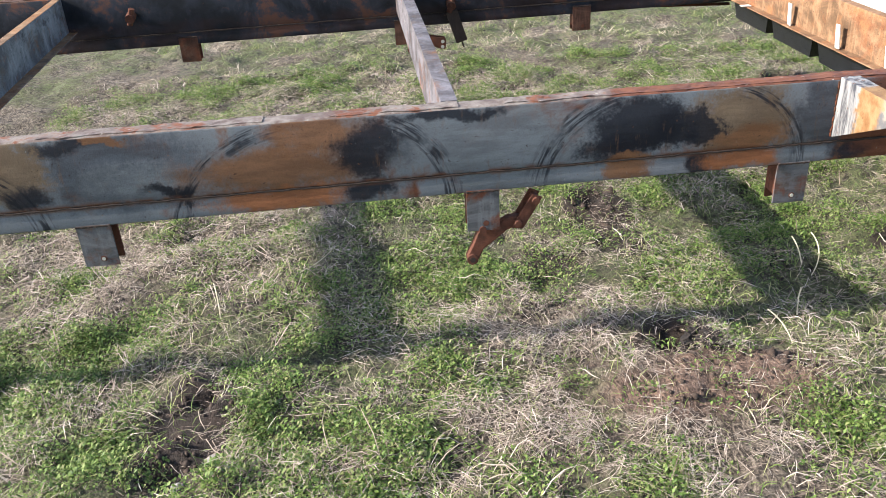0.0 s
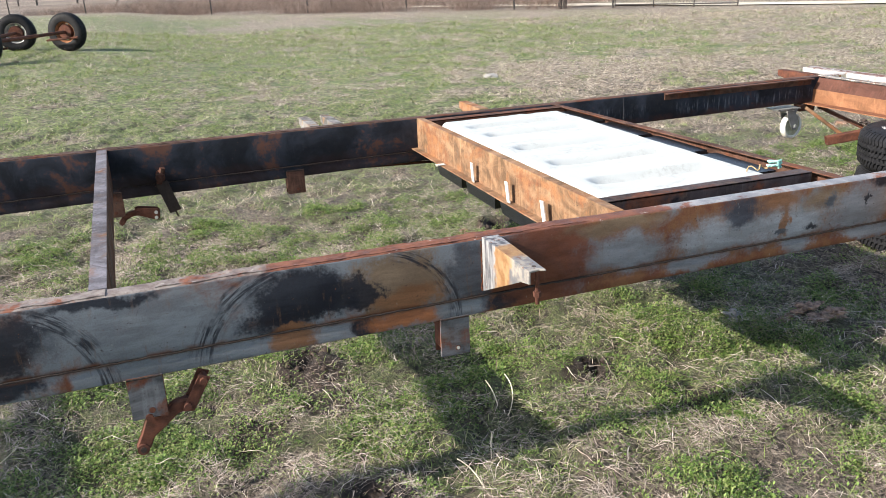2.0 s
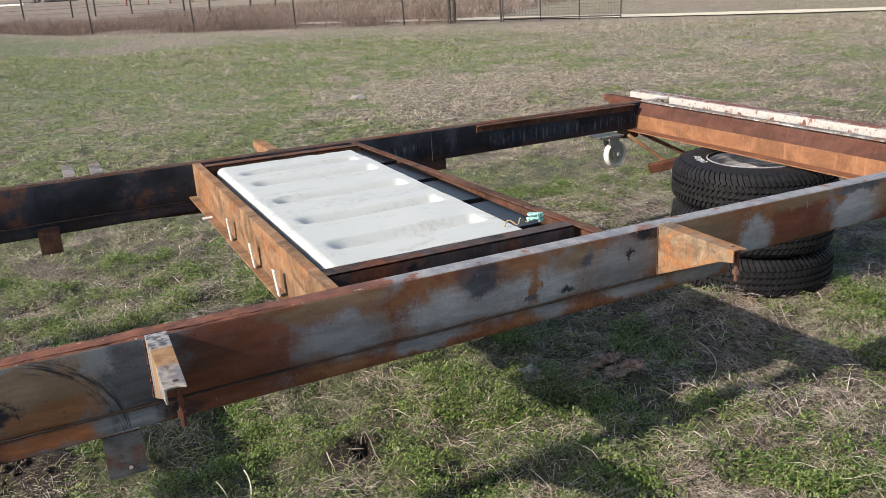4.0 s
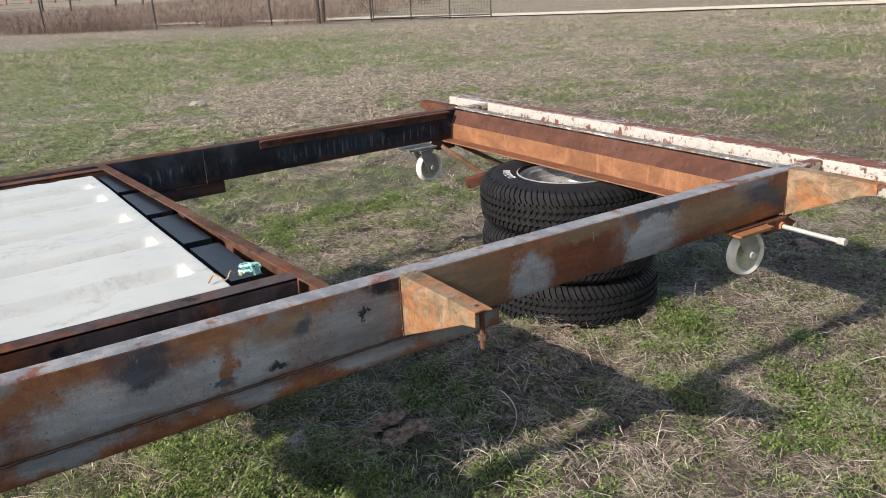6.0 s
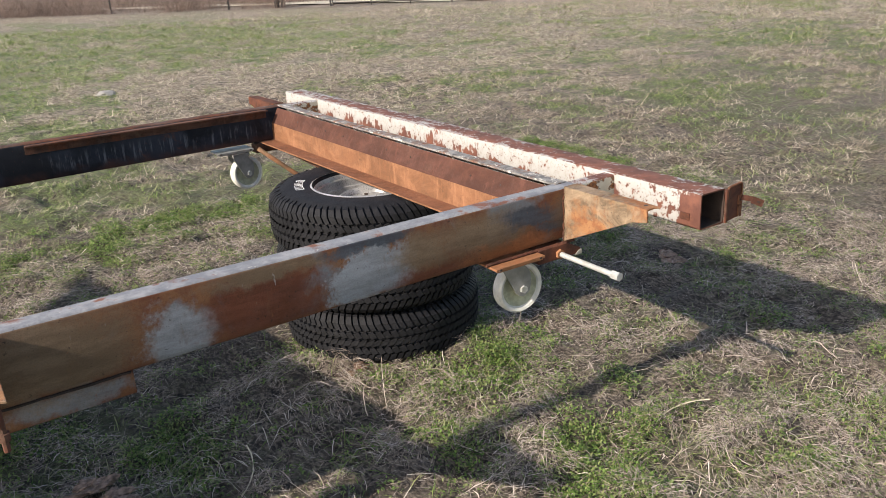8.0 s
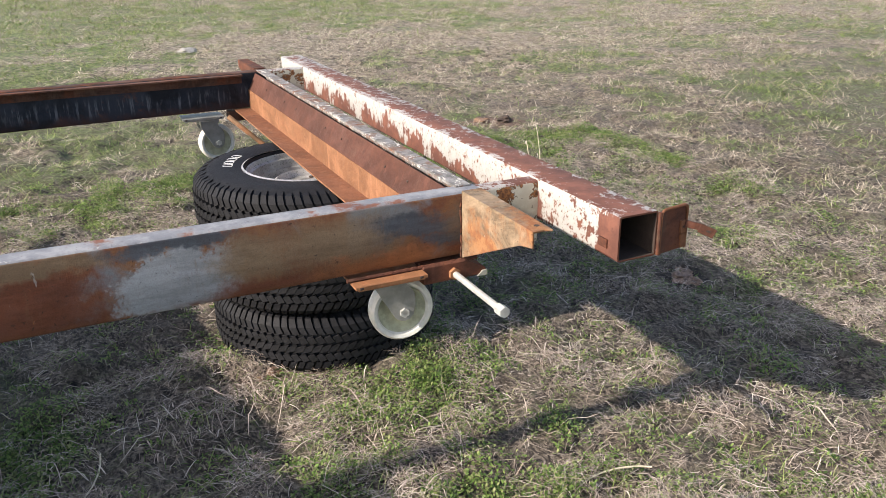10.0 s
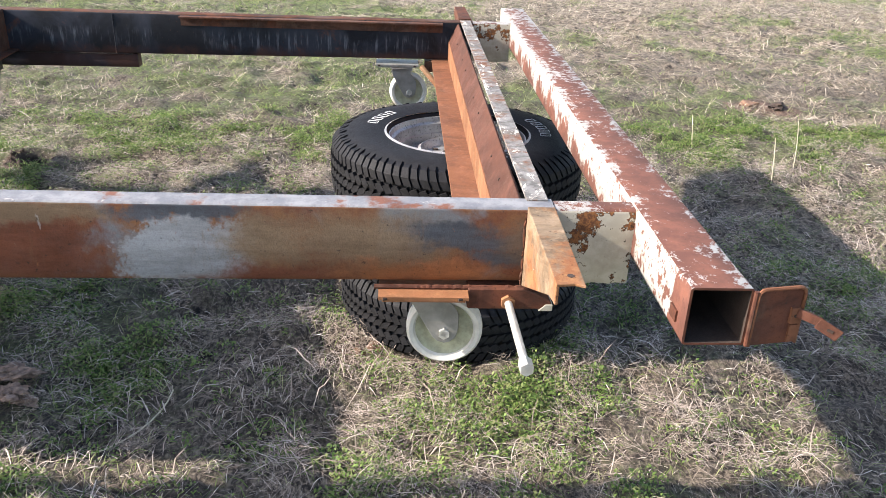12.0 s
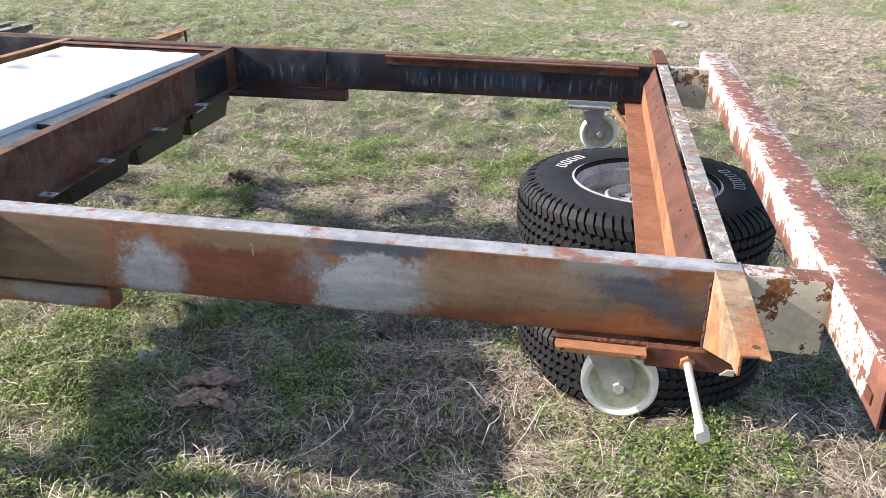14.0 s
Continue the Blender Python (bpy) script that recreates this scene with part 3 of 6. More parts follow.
# Bare soil: x, y, half width, half depth, strength; and burrows: x, y, radius, depth.
BARE = ((1.03, 2.9, 0.15, 0.42, 0.85), (-0.42, 1.80, 0.16, 0.30, 0.9), (2.06, 2.48, 0.15, 0.10, 0.8), (1.08, 1.77, 0.40, 0.15, 0.92), (1.02, 1.99, 0.13, 0.09, 1.0),
        (0.75, 2.55, 0.16, 0.2, 0.5), (2.3, 2.12, 0.35, 0.10, 0.6), (3.75, 2.05, 0.25, 0.12, 0.45), (4.9, 2.1, 0.6, 0.2, 0.3), (2.48, 4.44, 0.14, 0.09, 0.8), (6.65, 5.8, 0.3, 0.2, 0.8),
        (0.6, 5.0, 0.5, 0.3, 0.3), (5.95, 2.83, 0.15, 0.12, 0.7), (4.0, 3.4, 0.35, 0.4, 0.4), (0.0, 2.2, 0.12, 0.1, 0.5))
BURROWS = ((1.025, 1.985, 0.065, 0.10), (2.07, 2.50, 0.05, 0.05), (1.0, 3.0, 0.06, 0.04), (-0.40, 1.9, 0.05, 0.04), (2.5, 4.46, 0.08, 0.05), (1.62, 2.28, 0.05, 0.04))


def bare(x, y):
    out = np.zeros_like(x)
    jit = 0.55 * (value_noise(x, y, 0.16, 5) - 0.5)
    for bx, by, hx, hy, s in BARE:
        d = np.sqrt(((x - bx) / hx) ** 2 + ((y - by) / hy) ** 2) + jit
        out = np.maximum(out, s * smooth(d, 1.15, 0.55))
    return out


def clay(x, y):
    """Where the turned earth is reddish brown."""
    out = np.zeros_like(x)
    for cx, cy, hx, hy in ((1.08, 1.77, 0.42, 0.15), (2.26, 4.38, 0.14, 0.09), (6.65, 5.8, 0.3, 0.2), (4.18, 2.76, 0.12, 0.07)):
        out = np.maximum(out, np.exp(-((x - cx) / hx) ** 4 - ((y - cy) / hy) ** 4))
    return out


def growth(x, y):
    """How green the ground is, 0 to 1."""
    g = smooth(0.42 * value_noise(x, y, 1.3, 11) + 0.58 * value_noise(x, y, 0.30, 23) + smooth(y, 4, 7) * 0.55 * (value_noise(x, y, 5.0, 29, 2) - 0.47) + 0.09 * smooth(x, 3.4, 2.2) * smooth(y, 3.2, 3.9) + 0.10 * smooth(x, 2.7, 1.9) * smooth(y, 2.9, 2.0) + 0.07 * smooth(y, 6.0, 9.0) * smooth(x, 7.0, 1.0), 0.37, 0.57)
    lush = 0.8 * np.exp(-(((x - 0.9) / 1.3) ** 2 + ((y - 2.8) / 0.5) ** 2)) + 0.45 * np.exp(-(((x - 4.6) / 0.3) ** 2 + ((y - 2.15) / 0.25) ** 2)) + 0.5 * np.exp(-(((x + 0.7) / 0.4) ** 2 + ((y - 2.1) / 0.6) ** 2)) + np.exp(-(((x - 2.6) / 0.5) ** 2 + ((y - 2.2) / 0.35) ** 2)) + np.exp(-(((x - 1.5) / 0.35) ** 2 + ((y - 2.4) / 0.5) ** 2)) + 0.9 * np.exp(-(((x - 0.2) / 0.5) ** 2 + ((y - 2.75) / 0.4) ** 2)) + 0.45 * np.exp(-(((x - 3.05) / 0.3) ** 2 + ((y - 2.2) / 0.4) ** 2)) + 0.6 * np.exp(-(((x - 3.35) / 0.2) ** 2 + ((y - 2.65) / 0.2) ** 2))
    dry = 0.7 * smooth(x, 2.3, 2.9) * smooth(y, 3.2, 3.5) * smooth(y, 4.9, 4.4) * smooth(x, 6.0, 5.0) + 0.65 * np.exp(-(((x - 3.85) / 0.42) ** 2)) * smooth(y, 4.5, 3.2) + 0.35 * smooth(x, 4.6, 5.4) * smooth(y, 3.5, 2.5) + 0.15 * smooth(y, 1.95, 1.6) * smooth(x, 2.2, 1.4) + 0.40 * smooth(y, 3.2, 3.7) * smooth(y, 5.4, 4.7) * smooth(x, 2.4, 1.6)
    g = g * (1 - 0.45 * smooth(x, 3.0, 3.8) * smooth(y, 5.0, 3.5))
    return np.clip((g * 0.85 + 0.7 * lush) * (1 - np.minimum(dry, 1)), 0, 1) * (1 - 0.9 * bare(x, y))


def height(x, y):
    z = 0.030 * (value_noise(x, y, 0.9, 3) - 0.5) + 0.085 * (value_noise(x, y, 0.14, 8, 2) - 0.5) * smooth(y, 11.5, 9.0) * smooth(y, 0.3, 1.0) * smooth(x, -3.2, -2.2) * smooth(x, 9.6, 8.4) + 0.012 * bare(x, y) * (value_noise(x, y, 0.09, 9, 2) - 0.4)
    for bx, by, r, d in BURROWS:
        q = np.sqrt((x - bx) ** 2 + (y - by) ** 2)
        z += -d * smooth(q, r, 0.3 * r) + 0.03 * np.exp(-((q - 1.5 * r) / (0.6 * r)) ** 2)
    z += 0.028 * np.exp(-((x - 1.08) / 0.32) ** 2 - ((y - 1.77) / 0.12) ** 2)
    return z + 0.30 * smooth(y, 7, 13) * smooth(x, 3, -1) * smooth(y, 60, 30)


def spread(lo, hi, step, far):
    """Even steps between lo and hi, then ever longer ones out to far on both sides."""
    mid = list(np.arange(lo, hi, step))
    out, s, v = [], step, hi
    while v < far:
        out.append(v)
        s *= 1.13
        v += s
    down, s, v = [], step, lo
    while v > -far:
        s *= 1.13
        v -= s
        down.append(v)
    return np.array(down[::-1] + mid + out)


def ground_sheet():
    gx, gy = spread(-2.2, 8.4, 0.042, 2500), spread(1.0, 9.2, 0.042, 2500)
    X, Y = np.meshgrid(gx, gy, indexing="ij")
    Z = height(X, Y)
    nx, ny = X.shape
    idx = np.arange(nx * ny).reshape(nx, ny)
    quads = np.stack((idx[:-1, :-1], idx[1:, :-1], idx[1:, 1:], idx[:-1, 1:]), -1).reshape(-1, 4)
    me = bpy.data.meshes.new("ground")
    fill_mesh(me, np.stack((X, Y, Z), -1).reshape(-1, 3), quads)
    # Besides bare earth, soil darkens the base under dense blades, like shaded gaps.
    for key, v in (("growth", growth(X, Y)), ("soil", np.maximum.reduce((bare(X, Y), 0.20 * smooth(X, -2.2, -1.4) * smooth(X, 7.6, 6.9) * smooth(Y, 0.7, 1.1) * smooth(Y, 5.8, 4.9), 0.30 * smooth(Y, 14, 9)))), ("clay", clay(X, Y))):
        a = me.attributes.new(key, "FLOAT", "POINT")
        a.data.foreach_set("value", v.reshape(-1).astype(np.float32))
    return me


def fill_mesh(me, verts, faces):
    """Vertices and same-sided faces from arrays."""
    n = faces.shape[1]
    me.vertices.add(len(verts))
    me.vertices.foreach_set("co", np.ascontiguousarray(verts, np.float32).reshape(-1))
    me.loops.add(faces.size)
    me.loops.foreach_set("vertex_index", np.ascontiguousarray(faces, np.int32).reshape(-1))
    me.polygons.add(len(faces))
    me.polygons.foreach_set("loop_start", np.arange(0, faces.size, n, dtype=np.int32))
    me.polygons.foreach_set("use_smooth", np.ones(len(faces), bool))
    me.update(calc_edges=True)
    me.validate()


def ground_material():
    m = Mat("meadow_soil", 0.95)
    att = []
    for key in ("growth", "soil", "clay"):
        n = m.nt.nodes.new("ShaderNodeAttribute")
        n.attribute_name = key
        att.append(n.outputs["Fac"])
    big, mid, small = m.noise(0.35, 4, 0.6), m.noise(2.2, 6, 0.7), m.noise(17, 6, 0.72)
    fibre = m.noise(75, 5, 0.75, m.stretch((1, 0.5, 1)), 1.0)
    # Straw and green are kept dark, painting the shade between the blades above.
    straw = m.mix(m.ramp(fibre, 0.40, 0.62), (0.030, 0.022, 0.017), (0.30, 0.245, 0.19))
    straw = m.mix(m.ramp(mid, 0.35, 0.7), straw, m.mix(0.5, straw, (0.16, 0.125, 0.09)))
    green = m.mix(m.ramp(fibre, 0.3, 0.7), (0.035, 0.055, 0.016), (0.135, 0.165, 0.06))
    soil = m.mix(m.ramp(small, 0.35, 0.7), (0.014, 0.010, 0.008), (0.055, 0.038, 0.030))
    soil = m.mix(att[2], soil, m.mix(m.ramp(fibre, 0.38, 0.62), (0.055, 0.034, 0.026), (0.24, 0.155, 0.115)))
    where = m.math("ADD", m.math("MULTIPLY", att[0], 0.30), m.math("ADD", m.math("MULTIPLY", big, 0.55), m.math("MULTIPLY", m.math("SUBTRACT", mid, 0.5), 0.9)))
    where = m.math("ADD", where, m.math("MULTIPLY", m.math("SUBTRACT", small, 0.5), 1.3))
    c = m.mix(m.ramp(where, 0.26, 0.66, 0.0, 0.85), straw, green)
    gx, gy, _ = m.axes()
    # Lighter base where blades are few or missing, making up their brightness in colour.
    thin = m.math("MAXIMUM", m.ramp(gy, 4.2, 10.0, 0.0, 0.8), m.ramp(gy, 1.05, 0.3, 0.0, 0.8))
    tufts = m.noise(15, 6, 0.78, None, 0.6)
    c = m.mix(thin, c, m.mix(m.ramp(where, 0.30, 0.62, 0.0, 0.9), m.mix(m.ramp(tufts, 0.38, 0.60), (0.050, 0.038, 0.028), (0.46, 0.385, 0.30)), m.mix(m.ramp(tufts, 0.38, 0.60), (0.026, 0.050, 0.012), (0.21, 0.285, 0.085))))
    beyond = m.math("ADD", m.math("ADD", gy, m.math("MULTIPLY", gx, 1.15)), m.math("MULTIPLY", m.math("SUBTRACT", m.noise(0.5, 3), 0.5), 4.0))
    c = m.mix(m.ramp(beyond, 34.0, 40.0, 0.0, 0.6), c, m.mix(m.ramp(fibre, 0.36, 0.64), (0.17, 0.125, 0.092), (0.42, 0.35, 0.27)))
    bands = m.noise(0.10, 5, 0.65, m.stretch((0.35, 1.6, 1)))
    c = m.mix(m.math("MULTIPLY", m.ramp(beyond, 40.5, 43.5, 0.0, 0.9), m.ramp(gx, 19.0, 15.0)), c, m.mix(m.ramp(m.math("ADD", m.math("MULTIPLY", bands, 0.6), m.math("MULTIPLY", m.noise(1.6, 5, 0.75), 0.4)), 0.4, 0.60), (0.115, 0.083, 0.068), (0.30, 0.235, 0.185)))
    c = m.mix(m.ramp(m.math("ADD", att[1], m.math("MULTIPLY", m.math("SUBTRACT", small, 0.5), 0.8)), 0.25, 0.6), c, soil)
    c = m.mix(m.ramp(m.noise(5.5, 6, 0.75), 0.56, 0.34, 0.0, 0.6), c, m.mix(0.6, c, soil))
    c = m.mix(m.ramp(small, 0.48, 0.32), c, soil)
    c = m.mix(m.ramp(m.noise(50, 4, 0.7), 0.50, 0.36, 0.0, 0.8), c, soil)
    return m.done(c, 0.95, m.math("ADD", small, fibre), 0.9, 0.02)


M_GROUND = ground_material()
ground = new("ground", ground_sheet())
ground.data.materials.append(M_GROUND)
tagged(ground, "uneven meadow ground with dry straw, bare soil and burrows", "ground", kind="structure")


# ---- the welded trailer frame ----
frame_at = Vector((1.5, 3.0, 0.0))
chassis = thing("trailer_chassis", frame_at, "stripped steel trailer frame, rusted, worn grey paint, on stacked tyres", "trailer frame")
NEAR_Y, FAR_Y, RAIL_W, TOP = 1.985, 4.0, 0.058, 0.807


def rail_z(x):
    """Heights of the seam and of the underside along a rail."""
    return 0.617 + 0.0072 * x, 0.560 + 0.0078 * x


def long_bar(x0, x1, y0, y1, low, high, r, n=24):
    """A rounded bar along x; low and high give the heights at x."""
    bm = bmesh.new()
    rings = []
    for i in range(n + 1):
        x = x0 + (x1 - x0) * i / n
        a, b = low(x), high(x)
        prof = []
        for cy, cz, st in ((y1 - r, b - r, 0), (y0 + r, b - r, 90), (y0 + r, a + r, 180), (y1 - r, a + r, 270)):
            for k in range(4):
                t = radians(st + 30 * k)
                prof.append((cy + r * math.cos(t), cz + r * math.sin(t)))
        rings.append([bm.verts.new((x, y, z)) for y, z in prof])
    for a, b in zip(rings, rings[1:]):
        for k in range(16):
            bm.faces.new((a[k], b[k], b[(k + 1) % 16], a[(k + 1) % 16]))
    bm.faces.new(rings[0])
    bm.faces.new(rings[-1][::-1])
    bmesh.ops.recalc_face_normals(bm, faces=bm.faces)
    return bm


def hollow_bar(x0, x1, y0, y1, z0, z1, wall=0.004, r=0.006):
    """A square tube along x, open at both ends."""
    bm = bmesh.new()
    rings = []
    for x, e in ((x0, 0), (x1, 0), (x1, wall), (x0, wall)):
        prof = []
        q = max(r - e, 0.001)
        for cy, cz, st in ((y1 - e - q, z1 - e - q, 0), (y0 + e + q, z1 - e - q, 90), (y0 + e + q, z0 + e + q, 180), (y1 - e - q, z0 + e + q, 270)):
            for k in range(3):
                t = radians(st + 45 * k)
                prof.append((cy + q * math.cos(t), cz + q * math.sin(t)))
        rings.append([bm.verts.new((x, y, z)) for y, z in prof])
    for i in range(4):
        a, b = rings[i], rings[(i + 1) % 4]
        for k in range(12):
            bm.faces.new((a[k], b[k], b[(k + 1) % 12], a[(k + 1) % 12]))
    bmesh.ops.recalc_face_normals(bm, faces=bm.faces)
    return bm


def bead(x0, x1, y, z, r=0.0035, gap=0.0):
    """A lumpy weld bead along x."""
    rnd = random.Random(int(1000 * (x0 + y + 5)))
    pts, x = [], x0
    while x < x1:
        pts.append((x, y + rnd.uniform(-0.001, 0.001), z(x) + rnd.uniform(-0.0015, 0.0015)))
        x += 0.02
    return tubepath(pts, r, 5)


def crust(x0, x1, y0, y1, seed):
    """Flaking scale lying on top of a rail: a ragged thin sheet."""
    bm = bmesh.new()
    nx = int((x1 - x0) / 0.012)
    rows = []
    for i in range(nx + 1):
        x = x0 + (x1 - x0) * i / nx
        e = 0.008 * noise.noise((x * 9, seed, 0)) + 0.006 * noise.noise((x * 31, seed, 2))
        rows.append([bm.verts.new((x, y0 + 0.006 + e + (y1 - y0 - 0.012) * v, TOP + 0.001 + max(0.0, 0.0035 * noise.noise((x * 16, v * 3, seed)) + 0.0025 * noise.noise((x * 60, v * 6, seed)) + 0.001) * min(1.0, (x1 - x) * 6))) for v in (0, 0.25, 0.5, 0.75, 1)])
    for i, (a, b) in enumerate(zip(rows, rows[1:])):
        if noise.noise((i * 0.05, seed, 7)) > -0.22:
            for k in range(4):
                bm.faces.new((a[k], b[k], b[k + 1], a[k + 1]))
    r = bmesh.ops.extrude_face_region(bm, geom=bm.faces[:])
    bmesh.ops.translate(bm, vec=(0, 0, -0.0022), verts=[v for v in r["geom"] if isinstance(v, bmesh.types.BMVert)])
    bmesh.ops.delete(bm, geom=[v for v in bm.verts if not v.link_faces], context="VERTS")
    bmesh.ops.recalc_face_normals(bm, faces=bm.faces)
    return bm


def rails():
    for y0, mat, low_end, tag in ((NEAR_Y, M_NEAR, 3.245, "worn slate and black paint over orange rust"), (FAR_Y, M_FAR, 3.18, "blackened paint with rust showing")):
        y1 = y0 + RAIL_W
        up = part("main_rail", long_bar(-3.4, 4.553, y0, y1, lambda x: rail_z(x)[0] + 0.002, lambda x: TOP, 0.008, 60), mat, chassis, tag, True)
        second(up, M_TOP if y0 < 3 else M_FARTOP, lambda p: p.normal.z > 0.6)
        part("lower_rail", long_bar(-3.4, low_end, y0 + 0.004, y1 - 0.004, lambda x: rail_z(x)[1], lambda x: rail_z(x)[0], 0.006, 40), mat, chassis, "", True)
        part("weld_seam", join(bead(-3.4, low_end, y0 + 0.002, lambda x: rail_z(x)[0] + 0.001), bead(-3.4, low_end, y1 - 0.002, lambda x: rail_z(x)[0] + 0.001)), M_SEAM, chassis, "rough dark weld bead")
        part("scale_crust", crust(-1.6, 1.75, y0, y1, y0), M_TOP if y0 < 3 else M_FARTOP, chassis, "flaking grey scale")
    part("seam_weld", tubepath([(3.1, FAR_Y - 0.001, 0.80 - 0.012 * k) for k in range(14)], 0.003, 5), M_FAR, chassis)


rails()


def crossmember(near_x, far_x, mat, side, label):
    """A channel across the frame: upright web, top lip to one side (side = 1: towards +x) and bottom lip to the other."""
    y0, y1 = NEAR_Y + RAIL_W, FAR_Y
    e = 0.034
    bm = prism([(-0.040, 0.645), (0.003, 0.645), (0.003, TOP - 0.006), (e, TOP - 0.006), (e, TOP - 0.001), (-0.003, TOP - 0.001), (-0.003, 0.650), (-0.040, 0.650)], "y", y0, y1, 0.0012)
    for v in bm.verts:
        t = (v.co.y - y0) / (y1 - y0)
        v.co.x = near_x + (far_x - near_x) * t + side * v.co.x
    if side < 0:
        bmesh.ops.reverse_faces(bm, faces=bm.faces)
    return part("crossmember", bm, mat, chassis, label)


crossmember(1.872, 1.858, M_CROSS, 1, "ochre and orange rusted channel")
crossmember(2.775, 2.672, M_DARKRUST, -1, "dark brown rusted channel")
second(crossmember(-1.12, -1.262, M_SLATE, -1, "slate grey streaked channel with rusted lips"), M_CROSS, lambda p: abs(p.normal.z) > 0.6)
strut = box(-0.018, 0.026, NEAR_Y + RAIL_W - 0.002, FAR_Y + 0.004, 0.645, TOP + 0.003, 0.006)
for v in strut.verts:
    v.co.x += 0.358 - 0.055 * (v.co.y - 2.04) / 2.0
second(part("cross_strut", strut, M_STRUT, chassis, "thin worn grey and tan tube, brown on its sides", True), M_DARKRUST, lambda p: p.normal.x > 0.6)


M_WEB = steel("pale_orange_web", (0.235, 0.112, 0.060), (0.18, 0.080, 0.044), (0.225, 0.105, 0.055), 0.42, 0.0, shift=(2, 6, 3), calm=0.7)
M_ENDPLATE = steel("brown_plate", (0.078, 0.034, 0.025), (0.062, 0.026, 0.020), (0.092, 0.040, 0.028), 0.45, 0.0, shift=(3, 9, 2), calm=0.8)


def end_members():
    y0, y1 = NEAR_Y + RAIL_W, FAR_Y
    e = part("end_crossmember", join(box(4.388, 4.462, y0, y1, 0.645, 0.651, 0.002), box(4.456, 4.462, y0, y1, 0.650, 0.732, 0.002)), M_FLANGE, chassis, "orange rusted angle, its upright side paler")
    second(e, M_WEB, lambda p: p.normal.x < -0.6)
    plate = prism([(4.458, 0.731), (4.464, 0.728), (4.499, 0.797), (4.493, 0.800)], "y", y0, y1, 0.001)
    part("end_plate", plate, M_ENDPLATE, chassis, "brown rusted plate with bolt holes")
    for k, yy in enumerate((2.25, 2.41, 2.78, 2.95, 3.30, 3.46, 3.74)):
        b = bmesh.new()
        bmesh.ops.create_cone(b, cap_ends=True, segments=12, radius1=0.0032, radius2=0.0032, depth=0.0022)
        move(b, Matrix.Translation((4.4755, yy, 0.7672)) @ Matrix.Rotation(radians(-63), 4, "Y"))
        part("bolt_hole", b, M_INSIDE, chassis)
    part("end_angle", join(box(4.504, 4.545, y0 - 0.02, y1 + 0.02, TOP - 0.004, TOP + 0.003, 0.002), box(4.540, 4.546, y0, y1, 0.745, TOP - 0.003, 0.002)), M_ANGLE, chassis, "grey angle with flaking white paint")
    for y in (NEAR_Y + 0.004, FAR_Y + 0.004):
        s = part("bumper_stub", long_bar(4.555, 4.711, y, y + 0.05, lambda x: 0.645 + 0.006 * noise.noise((x * 60, y, 0)), lambda x: TOP - 0.002, 0.008, 14), M_STUB, chassis, "cream painted plate with rust spots", True)
        second(s, M_BTOP, lambda p: p.normal.z > 0.6)


end_members()


